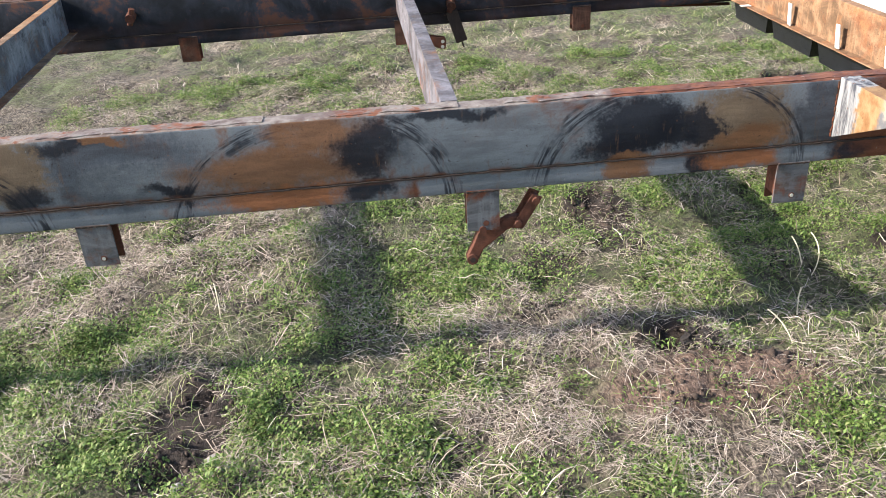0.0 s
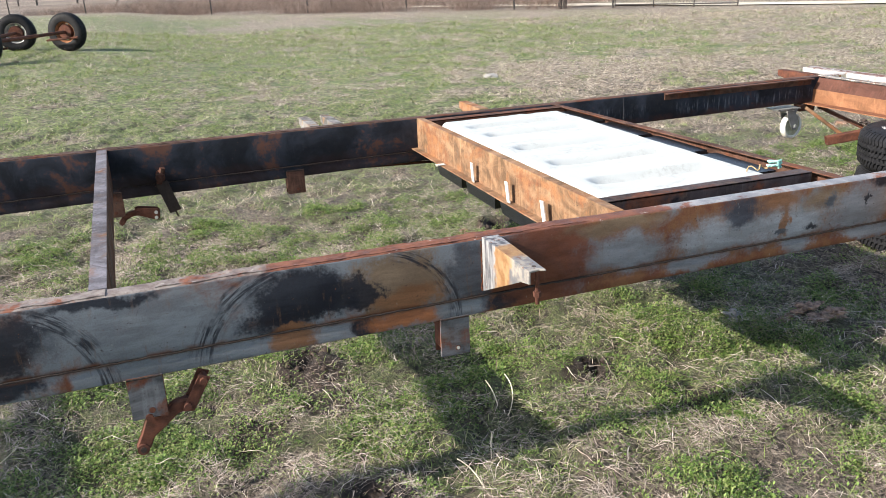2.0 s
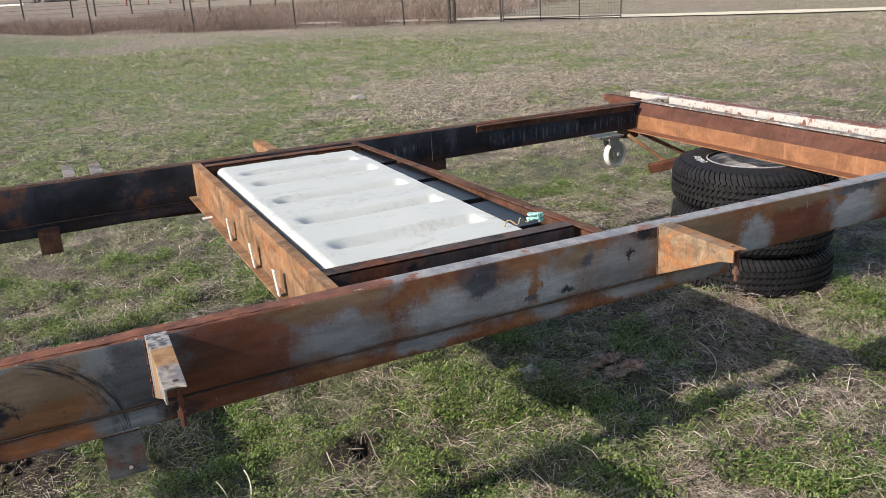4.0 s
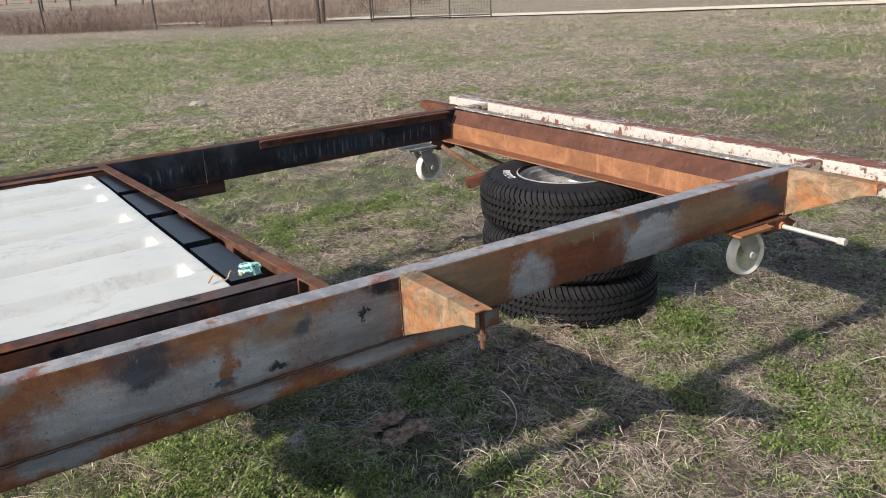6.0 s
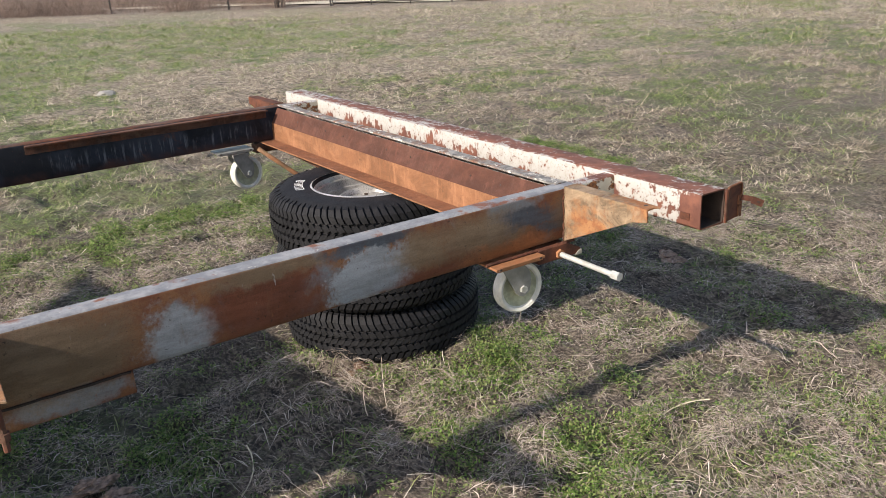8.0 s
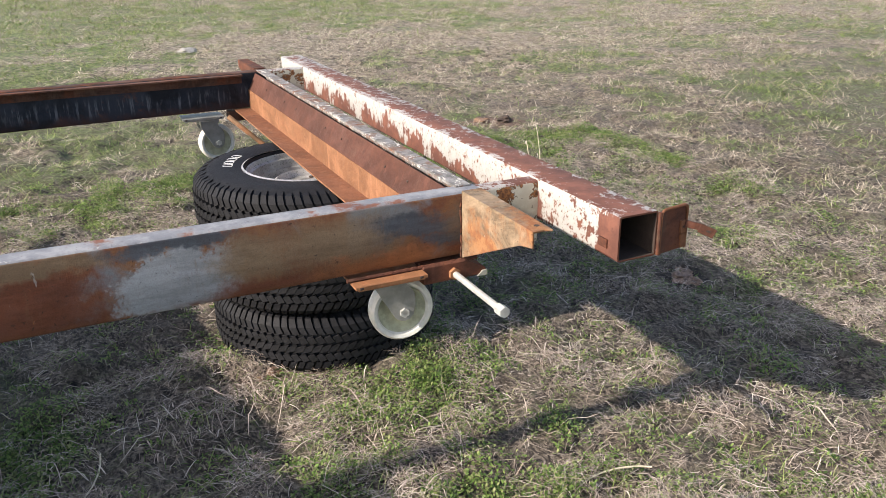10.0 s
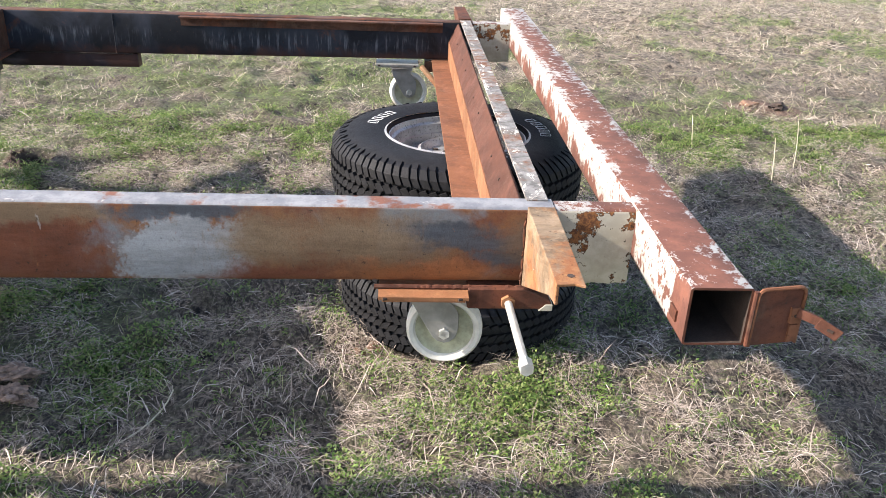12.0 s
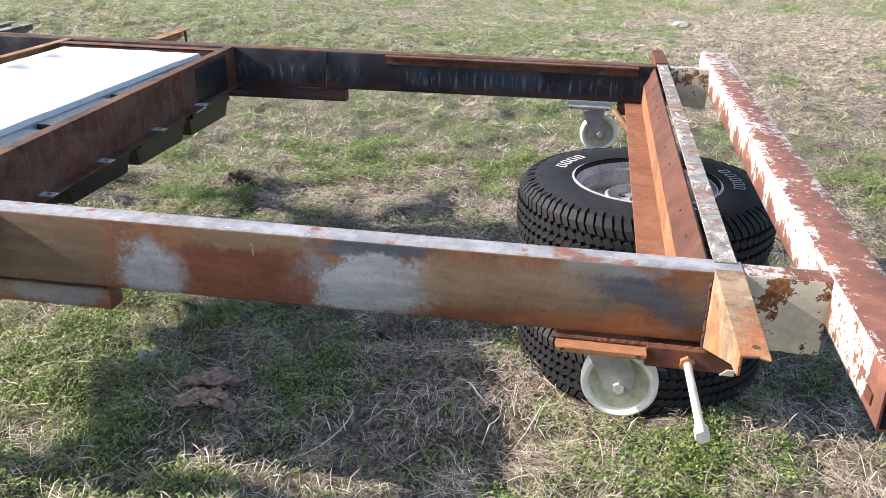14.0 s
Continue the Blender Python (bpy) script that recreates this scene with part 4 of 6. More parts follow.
def bumper():
    bm = hollow_bar(1.664, 4.382, -0.0508, 0.0508, -0.0515, 0.0515, 0.004, 0.005)
    move(bm, Matrix.Translation((4.762, 0, 0.758)) @ Matrix.Rotation(radians(90), 4, "Z"))
    for f in bm.faces:
        f.normal_update()
    b = part("bumper", bm, M_WHITE, chassis, "square tube bumper, white paint flaking off red rust", True)
    second(b, M_BTOP, lambda p: p.normal.z > 0.5 or p.normal.x > 0.7)
    b.data.materials.append(M_INSIDE)
    b.data.materials.append(M_RUSTY)
    for p in b.data.polygons:
        c = p.center + b.matrix_local.translation + frame_at
        if abs(c.x - 4.762) < 0.0475 and abs(c.z - 0.758) < 0.0485:
            p.material_index = 2
        if abs(p.normal.y) > 0.8:
            p.material_index = 3
    corner = 0.012
    outline = [(0.004 + 0.0, -0.050), (0.088, -0.050)] + [(0.088 - corner + corner * math.sin(q), 0.052 - corner + corner * math.cos(q)) for q in (1.57, 1.05, 0.52, 0.0)] + [(0.004 + corner - corner * math.sin(q), 0.052 - corner + corner * math.cos(q)) for q in (0.0, 0.52, 1.05, 1.57)]
    rim_line = [(u, -0.0035, v) for u, v in outline[1:]] + [(outline[0][0], -0.0035, outline[0][1])]
    hang = Matrix.Translation((4.814, 1.662, 0.757)) @ Matrix.Rotation(radians(10), 4, "Z")
    f = part("end_flap", move(prism(outline, "y", -0.002, 0.002, 0.001), hang), M_RUSTY, b, "rusted steel flap hanging open")
    part("flap_rim", move(tubepath(rim_line, 0.0032, 6), hang), M_FLANGE, f, "thin worn rim, paint flaked", True)
    part("flap_catch", move(join(box(0.068, 0.084, -0.0075, -0.002, -0.012, 0.016, 0.0015), box(0.071, 0.088, -0.0055, -0.002, -0.047, -0.016, 0.0015)), hang), M_FLANGE, f, "small orange rusted catch")
    part("flap_pin", move(rod((0.076, -0.009, 0.002), (0.076, -0.007, 0.002), 0.0028, 8), hang), M_INSIDE, f)
    part("hinge", rod((4.815, 1.660, 0.708), (4.815, 1.660, 0.806), 0.004, 8), M_RUSTY, b)
    latch = join(box(0.0, 0.05, -0.004, 0.004, -0.010, 0.012, 0.002), prism([(0.045, -0.016), (0.10, -0.026), (0.106, 0.004), (0.05, 0.014)], "y", -0.006, -0.002, 0.001))
    move(latch, Matrix.Translation((4.893, 1.668, 0.765)) @ Matrix.Rotation(radians(-28), 4, "Z") @ Matrix.Rotation(radians(14), 4, "Y") @ Matrix.Scale(0.68, 4))
    part("latch", latch, M_RUSTY, b, "short rusted latch tongue")
    slot = box(0, 0.014, -0.003, 0.003, -0.0035, 0.0035, 0.003)
    move(slot, Matrix.Translation((4.893, 1.668, 0.765)) @ Matrix.Rotation(radians(-28), 4, "Z") @ Matrix.Rotation(radians(14), 4, "Y") @ Matrix.Scale(0.68, 4) @ Matrix.Translation((0.072, -0.005, -0.006)))
    part("slot", slot, M_INSIDE, b)
    part("catch", box(4.7075, 4.712, 1.70, 1.73, 0.728, 0.748, 0.002), M_RUSTY, b, "small rusted catch plate")


bumper()


def outrigger(x, out, bolt, mat):
    """A tapering bracket welded to the outside of a rail; out = -1 towards -y, 1 towards +y."""
    y = NEAR_Y if out < 0 else FAR_Y + RAIL_W
    tip = y + out * 0.318
    web = prism([(y + out * 0.001, 0.643), (y + out * 0.001, TOP), (tip, TOP), (tip, TOP - 0.032), (tip - out * 0.05, TOP - 0.042)], "x", x, x + 0.005, 0.001)
    top = prism([(x, y + out * 0.001), (x, tip), (x + 0.030, tip - out * 0.004), (x + 0.046, tip + out * 0.004), (x + 0.052, y + out * 0.001)], "z", TOP - 0.001, TOP + 0.004, 0.001)
    o = part("outrigger", join(web, top), mat, chassis, "tapering bracket, worn grey paint over orange rust")
    part("hole", rod((x + 0.028, tip - out * 0.03, TOP + 0.0035), (x + 0.028, tip - out * 0.03, TOP + 0.0048), 0.006, 10), M_INSIDE, o)
    if bolt:
        part("bolt", join(rod((x + 0.03, tip - out * 0.015, TOP), (x + 0.03, tip - out * 0.015, TOP - 0.095), 0.006, 8), rod((x + 0.03, tip - out * 0.015, TOP - 0.060), (x + 0.03, tip - out * 0.015, TOP - 0.074), 0.011, 6)), M_RUSTY, o, "rusted hanging bolt")
    return o


def joint_welds():
    """Lumpy upright beads where brackets and cross members meet the rails."""
    rnd = random.Random(9)
    for x, y, z0, z1 in ((1.396, NEAR_Y - 0.002, 0.646, 0.805), (2.936, NEAR_Y - 0.002, 0.646, 0.805), (4.498, NEAR_Y - 0.002, 0.646, 0.805), (1.868, FAR_Y - 0.002, 0.650, 0.800), (2.668, FAR_Y - 0.002, 0.650, 0.800)):
        pts, z = [], z0
        while z < z1:
            pts.append((x + rnd.uniform(-0.0015, 0.0015), y + rnd.uniform(-0.001, 0.001), z))
            z += 0.009
        part("joint_weld", tubepath(pts, 0.0026, 6), M_DARKRUST, chassis)


joint_welds()
def bracket_paint():
    """Bracket beside the wheels: black-streaked grey next to the rail, ochre in the middle, worn grey and rust at the tip."""
    m = Mat("outrigger_grey")
    _, py, pz = m.axes()
    mid, fine, grain = m.noise(26, 5, 0.7), m.noise(120, 4, 0.7), m.noise(420, 2, 0.6)
    streak = m.noise(40, 4, 0.7, m.stretch((1, 1, 0.15), (2, 6, 1)))
    q = m.math("ADD", py, m.math("MULTIPLY", m.math("SUBTRACT", mid, 0.5), 0.10))
    grey = m.mix(m.ramp(streak, 0.38, 0.62), (0.048, 0.050, 0.062), (0.27, 0.27, 0.275))
    c = m.mix(m.ramp(q, 1.900, 1.880), grey, m.mix(m.ramp(mid, 0.35, 0.65), (0.19, 0.095, 0.042), (0.29, 0.185, 0.098)))
    c = m.mix(m.ramp(q, 1.800, 1.770), c, m.mix(m.ramp(mid, 0.4, 0.6), (0.12, 0.12, 0.128), (0.27, 0.245, 0.215)))
    c = m.mix(m.ramp(m.math("ADD", m.noise(60, 4, 0.8), m.ramp(pz, 0.80, 0.815, 0.0, 0.06)), 0.62, 0.68, 0.0, 0.8), c, (0.12, 0.05, 0.028))
    m.bsdf.inputs["Specular IOR Level"].default_value = 0.2
    return m.done(c, m.ramp(mid, 0.3, 0.7, 0.45, 0.85), m.math("ADD", fine, m.math("MULTIPLY", grain, 0.5)), 0.35, 0.0015)


M_OUT1 = bracket_paint()
M_OUTFAR = steel("far_bracket_grey", (0.19, 0.185, 0.18), (0.15, 0.065, 0.032), (0.24, 0.15, 0.08), 0.35, 0.1, flake=(0.42, 0.39, 0.36), flaked=0.18, scale=1.7, shift=(4, 6, 1))
outrigger(1.398, -1, True, M_OUT1)
outrigger(2.938, -1, True, M_OUTRIG)
outrigger(4.500, -1, False, M_OUTRIG)
outrigger(1.30, 1, False, M_OUTFAR)
outrigger(1.42, 1, False, M_OUTFAR)
outrigger(2.235, 1, True, M_CROSS)
outrigger(4.500, 1, False, M_RUSTY)


def hanger(x, y, z, face, bolt):
    """A U-shaped spring hanger under a rail: two cheeks and a back, welded along the top."""
    w, h = 0.090, 0.118
    hg = part("spring_hanger", box(x, x + w, y - 0.001, y + 0.005, z - h, z + 0.004, 0.002), face, chassis, "worn U-shaped hanger, rusted inside")
    part("hanger_back", join(box(x, x + w, y + 0.050, y + 0.056, z - h, z + 0.004, 0.002), box(x, x + 0.006, y + 0.0055, y + 0.0495, z - 0.09, z + 0.004, 0.001)), M_RUSTY, hg, "rusted inner cheek")
    part("hanger_weld", tubepath([(x + 0.006 * k, y - 0.0015 + 0.0008 * (k % 3), z + 0.0005 * (k % 2)) for k in range(16)], 0.0032, 5), M_SEAM, hg)
    for yy in (y - 0.002, y + 0.0565):
        part("bolt_hole", rod((x + 0.052, yy - 0.0004, z - h + 0.022), (x + 0.052, yy + 0.0006, z - h + 0.022), 0.0085, 12), M_RUSTY, hg)
    if bolt:
        part("bolt", rod((x + 0.052, y - 0.0045, z - h + 0.022), (x + 0.052, y - 0.0015, z - h + 0.022), 0.0052, 10), M_GALV, hg, "pale worn bolt end")
    return hg


for x in (-0.652, 0.392, 1.262):
    hanger(x, NEAR_Y + 0.003, rail_z(x)[1] + 0.002, M_HANG, x != 0.392)
for x in (-0.765, 0.272, 1.150):
    hanger(x, FAR_Y + 0.003, rail_z(x)[1] + 0.035, M_DARKRUST, False)


def equalizer(x, y, z):
    """The rocking arm under the middle hanger with its two link plates."""
    out = [(0.012, -0.125), (-0.004, -0.118), (-0.012, -0.105), (0.006, -0.070), (0.022, -0.030), (0.036, -0.012), (0.062, -0.022), (0.105, 0.010), (0.140, 0.014), (0.150, 0.000), (0.142, -0.016), (0.105, -0.030), (0.070, -0.060), (0.040, -0.082), (0.026, -0.112)]
    bm = prism([(x + u, z + v) for u, v in out], "y", y + 0.014, y + 0.040, 0.004)
    e = part("equalizer", bm, M_RUSTY, chassis, "rusted curved equaliser arm")
    part("bushing", rod((x + 0.006, y + 0.008, z - 0.111), (x + 0.006, y + 0.046, z - 0.111), 0.016, 14), M_RUSTY, e)
    part("bushing_bore", rod((x + 0.006, y + 0.0065, z - 0.111), (x + 0.006, y + 0.0475, z - 0.111), 0.008, 12), M_INSIDE, e)
    for yy in (y + 0.004, y + 0.044):
        l = part("shackle_link", prism([(x + 0.118, z - 0.018), (x + 0.150, z - 0.024), (x + 0.205, z + 0.068), (x + 0.176, z + 0.082)], "y", yy, yy + 0.006, 0.002), M_RUSTY, e)
    for u, v in ((0.036, -0.012), (0.136, -0.004), (0.186, 0.062)):
        part("bolt", rod((x + u, y - 0.006, z + v), (x + u, y + 0.056, z + v), 0.0105, 8), M_RUSTY, e)


equalizer(0.398, NEAR_Y + 0.003, 0.462)


def far_arm(x, y, z):
    """The far rocking arm with a pair of link plates swung out level."""
    bm = prism([(x + 0.002, z - 0.062), (x - 0.010, z - 0.046), (x + 0.010, z - 0.018), (x + 0.045, z + 0.004), (x + 0.085, z + 0.010), (x + 0.105, z - 0.002), (x + 0.098, z - 0.020), (x + 0.060, z - 0.020), (x + 0.030, z - 0.034), (x + 0.016, z - 0.056)], "y", y + 0.014, y + 0.040, 0.004)
    e = part("equalizer", bm, M_RUSTY, chassis, "dark rusted equaliser arm with its links hanging out")
    for yy in (y + 0.004, y + 0.044):
        part("shackle_link", prism([(x + 0.070, z + 0.016), (x + 0.088, z + 0.022), (x + 0.178, z + 0.006), (x + 0.186, z - 0.006), (x + 0.182, z - 0.044), (x + 0.168, z - 0.050), (x + 0.080, z - 0.014)], "y", yy, yy + 0.006, 0.002), M_RUSTY, e)
    # The two pale rods paint the light seen through open holes; the third is a bolt.
    for u, v in ((0.168, -0.010), (0.166, -0.036), (0.088, 0.004)):
        part("bolt", rod((x + u, y - 0.001, z + v), (x + u, y + 0.055, z + v), 0.0085, 10), M_GALV if u > 0.1 else M_RUSTY, e)


far_arm(0.335, FAR_Y + 0.003, 0.490)


def far_brackets():
    b = move(join(box(-0.028, 0.028, -0.004, 0.004, -0.135, 0.02, 0.004), rod((0.0, 0, -0.13), (0.0, 0, -0.165), 0.004, 8)), pose(0.555, FAR_Y - 0.03, 0.612, 0, -17, 0))
    part("shock_bracket", b, M_INSIDE, chassis, "hanging dark steel plate")
    for x, z in ((0.548, 0.668), (-0.955, 0.712)):
        k = part("shock_stud", join(rod((x, FAR_Y, z), (x, FAR_Y - 0.055, z - 0.01), 0.022, 8), rod((x - 0.01, FAR_Y - 0.03, z - 0.04), (x + 0.015, FAR_Y - 0.04, z + 0.035), 0.014, 8)), M_RUSTY, chassis, "stub of a rusted bracket")
    part("brake_rod", tubepath([(1.46 + 0.05 * k, FAR_Y + 0.05, 0.575 - 0.0021 * k) for k in range(11)], 0.008, 8), M_RUSTY, chassis, "thin rusted rod")
    part("ledge_angle", join(box(3.37, 4.43, FAR_Y - 0.034, FAR_Y, TOP - 0.012, TOP - 0.006, 0.002), box(3.37, 4.43, FAR_Y - 0.006, FAR_Y - 0.0005, TOP - 0.045, TOP - 0.010, 0.001)), M_DARKRUST, chassis, "brown rusted angle")


far_brackets()


M_TRAIL = steel("blackened_rail", (0.055, 0.045, 0.048), RUST_DARK, RUST_RED, 0.45, 0.4, shift=(7, 2, 2))


def tank_rails():
    for y0, y1, a, b in ((2.150, 2.205, 1.90, 2.735), (3.885, 3.94, 1.90, 2.66)):
        bm = join(box(a, b, y0, y0 + 0.006, 0.70, TOP - 0.004, 0.002), box(a, b, y0, y1, TOP - 0.008, TOP - 0.002, 0.003))
        part("tank_rail", bm, M_TRAIL if y0 < 3 else M_DARKRUST, chassis, "dark rusted angle beside the tank")


tank_rails()


def strap_clips():
    for k, y in enumerate((2.47, 2.79, 3.17, 3.55)):
        up = k < 3
        c = box(1.838, 1.842, y - 0.014, y + 0.014, 0.652, 0.738, 0.001) if up else box(1.80, 1.842, y - 0.014, y + 0.014, 0.6515, 0.655, 0.001)
        if up:
            move(c, Matrix.Translation((1.84, y, 0.652)) @ Matrix.Rotation(radians((-6, -3, 2)[k]), 4, "X") @ Matrix.Rotation(radians(-5), 4, "Y") @ Matrix.Translation((-1.84, -y, -0.652)))
        part("strap_clip", c, M_CLIP, chassis, "pale bent metal strap end")
        s = tubepath([(1.846, y, 0.643), (1.93, y, 0.60), (1.97, y, 0.53), (2.60, y, 0.53), (2.66, y, 0.60), (2.735, y, 0.642)], 0.006, 6)
        part("strap", s, M_CLIP, chassis, "thin metal strap")
        x = 2.765 - 0.103 * (y - 2.04) / 1.96
        part("strap_end", box(x + 0.008, x + 0.058, y - 0.016, y + 0.016, 0.6505, 0.654, 0.001), M_GALV, chassis, "flat metal strap end")
        part("strap_hole", rod((x + 0.038, y, 0.6535), (x + 0.038, y, 0.6545), 0.006, 10), M_INSIDE, chassis)


strap_clips()


def caster(x, y, hub_z, turn, plate_mat, plate_y):
    """A swivel caster hung under the rail: fork, wheel, axle bolt."""
    m = Matrix.Translation((x, y, hub_z)) @ Matrix.Rotation(turn, 4, "Z")
    r, w = 0.078, 0.042
    cheeks = [prism([(-0.072, 0.098), (-0.071, 0.074), (-0.050, 0.036), (-0.023, -0.011), (-0.013, -0.020), (0.0, -0.024), (0.013, -0.020), (0.024, -0.009), (0.029, 0.012), (0.028, 0.044), (0.019, 0.061), (0.006, 0.075), (0.002, 0.098)], "y", s * 0.027 - 0.002, s * 0.027 + 0.002, 0.001) for s in (-1, 1)]
    f = part("caster", move(join(*cheeks, box(-0.072, 0.012, -0.029, 0.029, 0.088, 0.100, 0.003)), m), M_CASTER, chassis, "worn steel caster fork")
    prof = [(r - 0.018, -0.012), (r - 0.014, -0.018), (r - 0.006, -0.0205), (r, -0.014), (r + 0.001, 0), (r, 0.014), (r - 0.006, 0.0205), (r - 0.014, 0.018), (r - 0.018, 0.012)]
    tread = move(lathe(prof, 48), m @ Matrix.Rotation(radians(90), 4, "X"))
    part("caster_wheel", tread, M_CASTTYRE, f, "cream white hard wheel", True)
    hub = [(0.006, -0.018), (0.02, -0.018), (0.024, -0.010), (r - 0.026, -0.007), (r - 0.016, -0.013), (r - 0.016, 0.013), (r - 0.026, 0.007), (0.024, 0.010), (0.02, 0.018), (0.006, 0.018)]
    part("caster_hub", move(lathe(hub, 40), m @ Matrix.Rotation(radians(90), 4, "X")), M_CASTHUB, f, "", True)
    part("axle_bolt", move(join(rod((0, -0.036, 0), (0, 0.036, 0), 0.006, 10), rod((0, -0.036, 0), (0, -0.029, 0), 0.012, 6), rod((0, 0.029, 0), (0, 0.036, 0), 0.012, 6)), m), M_GALV, f)
    part("caster_plate", join(box(x - 0.135, x + 0.040, plate_y, plate_y + 0.11, 0.627, 0.634, 0.002), box(x - 0.128, x + 0.034, plate_y + 0.002, plate_y + 0.105, 0.6225, 0.6265, 0.001)), plate_mat, f, "rusted double mounting plate")
    for sx in (-0.122, 0.024):
        part("slot", rod((x + sx - 0.004, plate_y - 0.0012, 0.630), (x + sx + 0.004, plate_y + 0.0015, 0.630), 0.0030, 10), M_INSIDE, f)


caster(4.354, 2.025, 0.526, radians(-4), M_ORANGE, 1.947)
caster(4.293, 3.985, 0.520, radians(8), M_CASTER, 3.955)


def near_corner():
    part("corner_block", prism([(4.394, 0.594), (4.562, 0.594), (4.562, 0.610), (4.505, 0.640), (4.394, 0.640)], "y", 1.975, 2.03, 0.003), M_RUSTY, chassis, "rusted steel block under the rail end")
    part("white_shim", prism([(4.536, 0.5915), (4.5645, 0.5915), (4.5645, 0.606), (4.550, 0.606)], "y", 1.9735, 2.02, 0.001), M_STUB, chassis)
    part("pin_rod", join(rod((4.474, 2.0, 0.612), (4.480, 1.752, 0.607), 0.008, 12), rod((4.480, 1.765, 0.607), (4.4805, 1.738, 0.607), 0.013, 6)), M_GALV, chassis, "long pale galvanised bolt")
    part("pin_nut", rod((4.474, 1.978, 0.612), (4.474, 1.966, 0.612), 0.015, 6), M_ORANGE, chassis)
    part("corner_weld", tubepath([(4.21 + 0.006 * k, 1.984 + 0.0012 * noise.noise((k * 0.9, 2, 1)), 0.638 + 0.0025 * noise.noise((k * 0.6, 1, 5))) for k in range(56)], 0.0048, 6), M_RUSTY, chassis, "lumpy rusted weld")
    part("far_block", box(4.36, 4.47, FAR_Y - 0.01, FAR_Y + 0.05, 0.60, 0.642, 0.003), M_DARKRUST, chassis)
    tube = move(hollow_bar(0, 0.22, -0.026, 0.026, -0.026, 0.026, 0.004, 0.004), pose(4.405, 3.80, 0.445, 0, -10, -25))
    part("tow_tube", tube, M_RUSTY, chassis, "short rusted square tube")
    part("brace", rod((4.345, 3.93, 0.635), (4.52, 3.78, 0.465), 0.011, 8), M_CROSS, chassis, "thin rusted brace")
    part("brace", rod((4.44, 3.93, 0.635), (4.60, 3.72, 0.52), 0.012, 8), M_DARKRUST, chassis)


near_corner()


# ---- tanks in the frame ----
def white_tank():
    t = thing("water_tank", (2.29, 3.02, 0.74), "flat white polythene water tank with moulded grooves, slightly grimy", "water tank")
    x0, x1, y0, y1 = 1.932, 2.600, 2.215, 3.850
    grooves = (2.43, 2.755, 3.08, 3.41, 3.64)
    xs = sorted({x0 + 0.004 * k for k in range(9)} | {x0 + 0.036 + (x1 - x0 - 0.036) * k / 48 for k in range(49)})
    ys = [y0 + (y1 - y0) * k / 144 for k in range(145)]
    bm = bmesh.new()

    def top(x, y):
        z = 0.800
        for d, r in ((x - x0, 0.032), (x1 - x, 0.014), (y - y0, 0.014), (y1 - y, 0.014)):
            if d < r:
                z -= r * (1 - math.sqrt(max(0.0, 1 - (1 - d / r) ** 2)))
        for g in grooves:
            w = 0.024 if g != 3.64 else 0.018
            d = math.hypot(max(0.0, abs(y - g) - w), max(0.0, 0.42 * (2.075 - x), 1.4 * (x - 2.526)))
            f = min(1.0, max(0.0, 1 - d / 0.036))
            z -= 0.032 * f * f * (3 - 2 * f)
        return z + 0.004 * noise.noise((x * 3, y * 3, 1)) + 0.0012 * noise.noise((x * 14, y * 14, 4))

    grid = [[bm.verts.new((x, y, top(x, y))) for y in ys] for x in xs]
    for i in range(len(xs) - 1):
        for j in range(len(ys) - 1):
            bm.faces.new((grid[i][j], grid[i + 1][j], grid[i + 1][j + 1], grid[i][j + 1]))
    rim = [e for e in bm.edges if e.is_boundary]
    r = bmesh.ops.extrude_edge_only(bm, edges=rim)
    for v in (v for v in r["geom"] if isinstance(v, bmesh.types.BMVert)):
        v.co.z = 0.735
    bmesh.ops.holes_fill(bm, edges=[e for e in bm.edges if e.is_boundary])
    bmesh.ops.recalc_face_normals(bm, faces=bm.faces)
    # Bites out of the far edge.
    for v in bm.verts:
        if v.co.y > y1 - 0.02 and (2.21 < v.co.x < 2.305 or 2.395 < v.co.x < 2.455):
            v.co.y -= 0.03
        elif v.co.y > y1 - 0.02 and v.co.x < 2.205:
            v.co.y -= 0.045
    part("tank_shell", bm, M_TANK, t, "", True)


def black_tank():
    t = thing("waste_tank", (2.3, 3.05, 0.53), "black plastic tank with rounded moulded lobes, slung in straps", "waste tank")
    body = box(1.955, 2.655, 2.26, 3.90, 0.630, 0.734, 0.012)
    part("tank_top", body, M_BLACKPLASTIC, t, "", True)
    y = 2.27
    for k in range(4):
        b = bmesh.new()
        w = 0.385
        add_box(b, 1.905, 2.690, y, y + w, 0.530, 0.64)
        add_box(b, 1.952, 2.660, y + 0.03, y + w - 0.03, 0.60, 0.750)
        add_box(b, 2.612, 2.698, y + 0.018, y + w - 0.018, 0.60, 0.786)
        for v in b.verts:
            if v.co.z < 0.55:
                v.co.y += 0.03 if v.co.y < y + 0.1 else -0.03
                v.co.x += 0.012 if v.co.x < 2.2 else -0.012
        bevel(b, 0.040, 4)
        part("tank_lobe", b, M_BLACKPLASTIC, t, "", True)
        y += 0.408


white_tank()
black_tank()


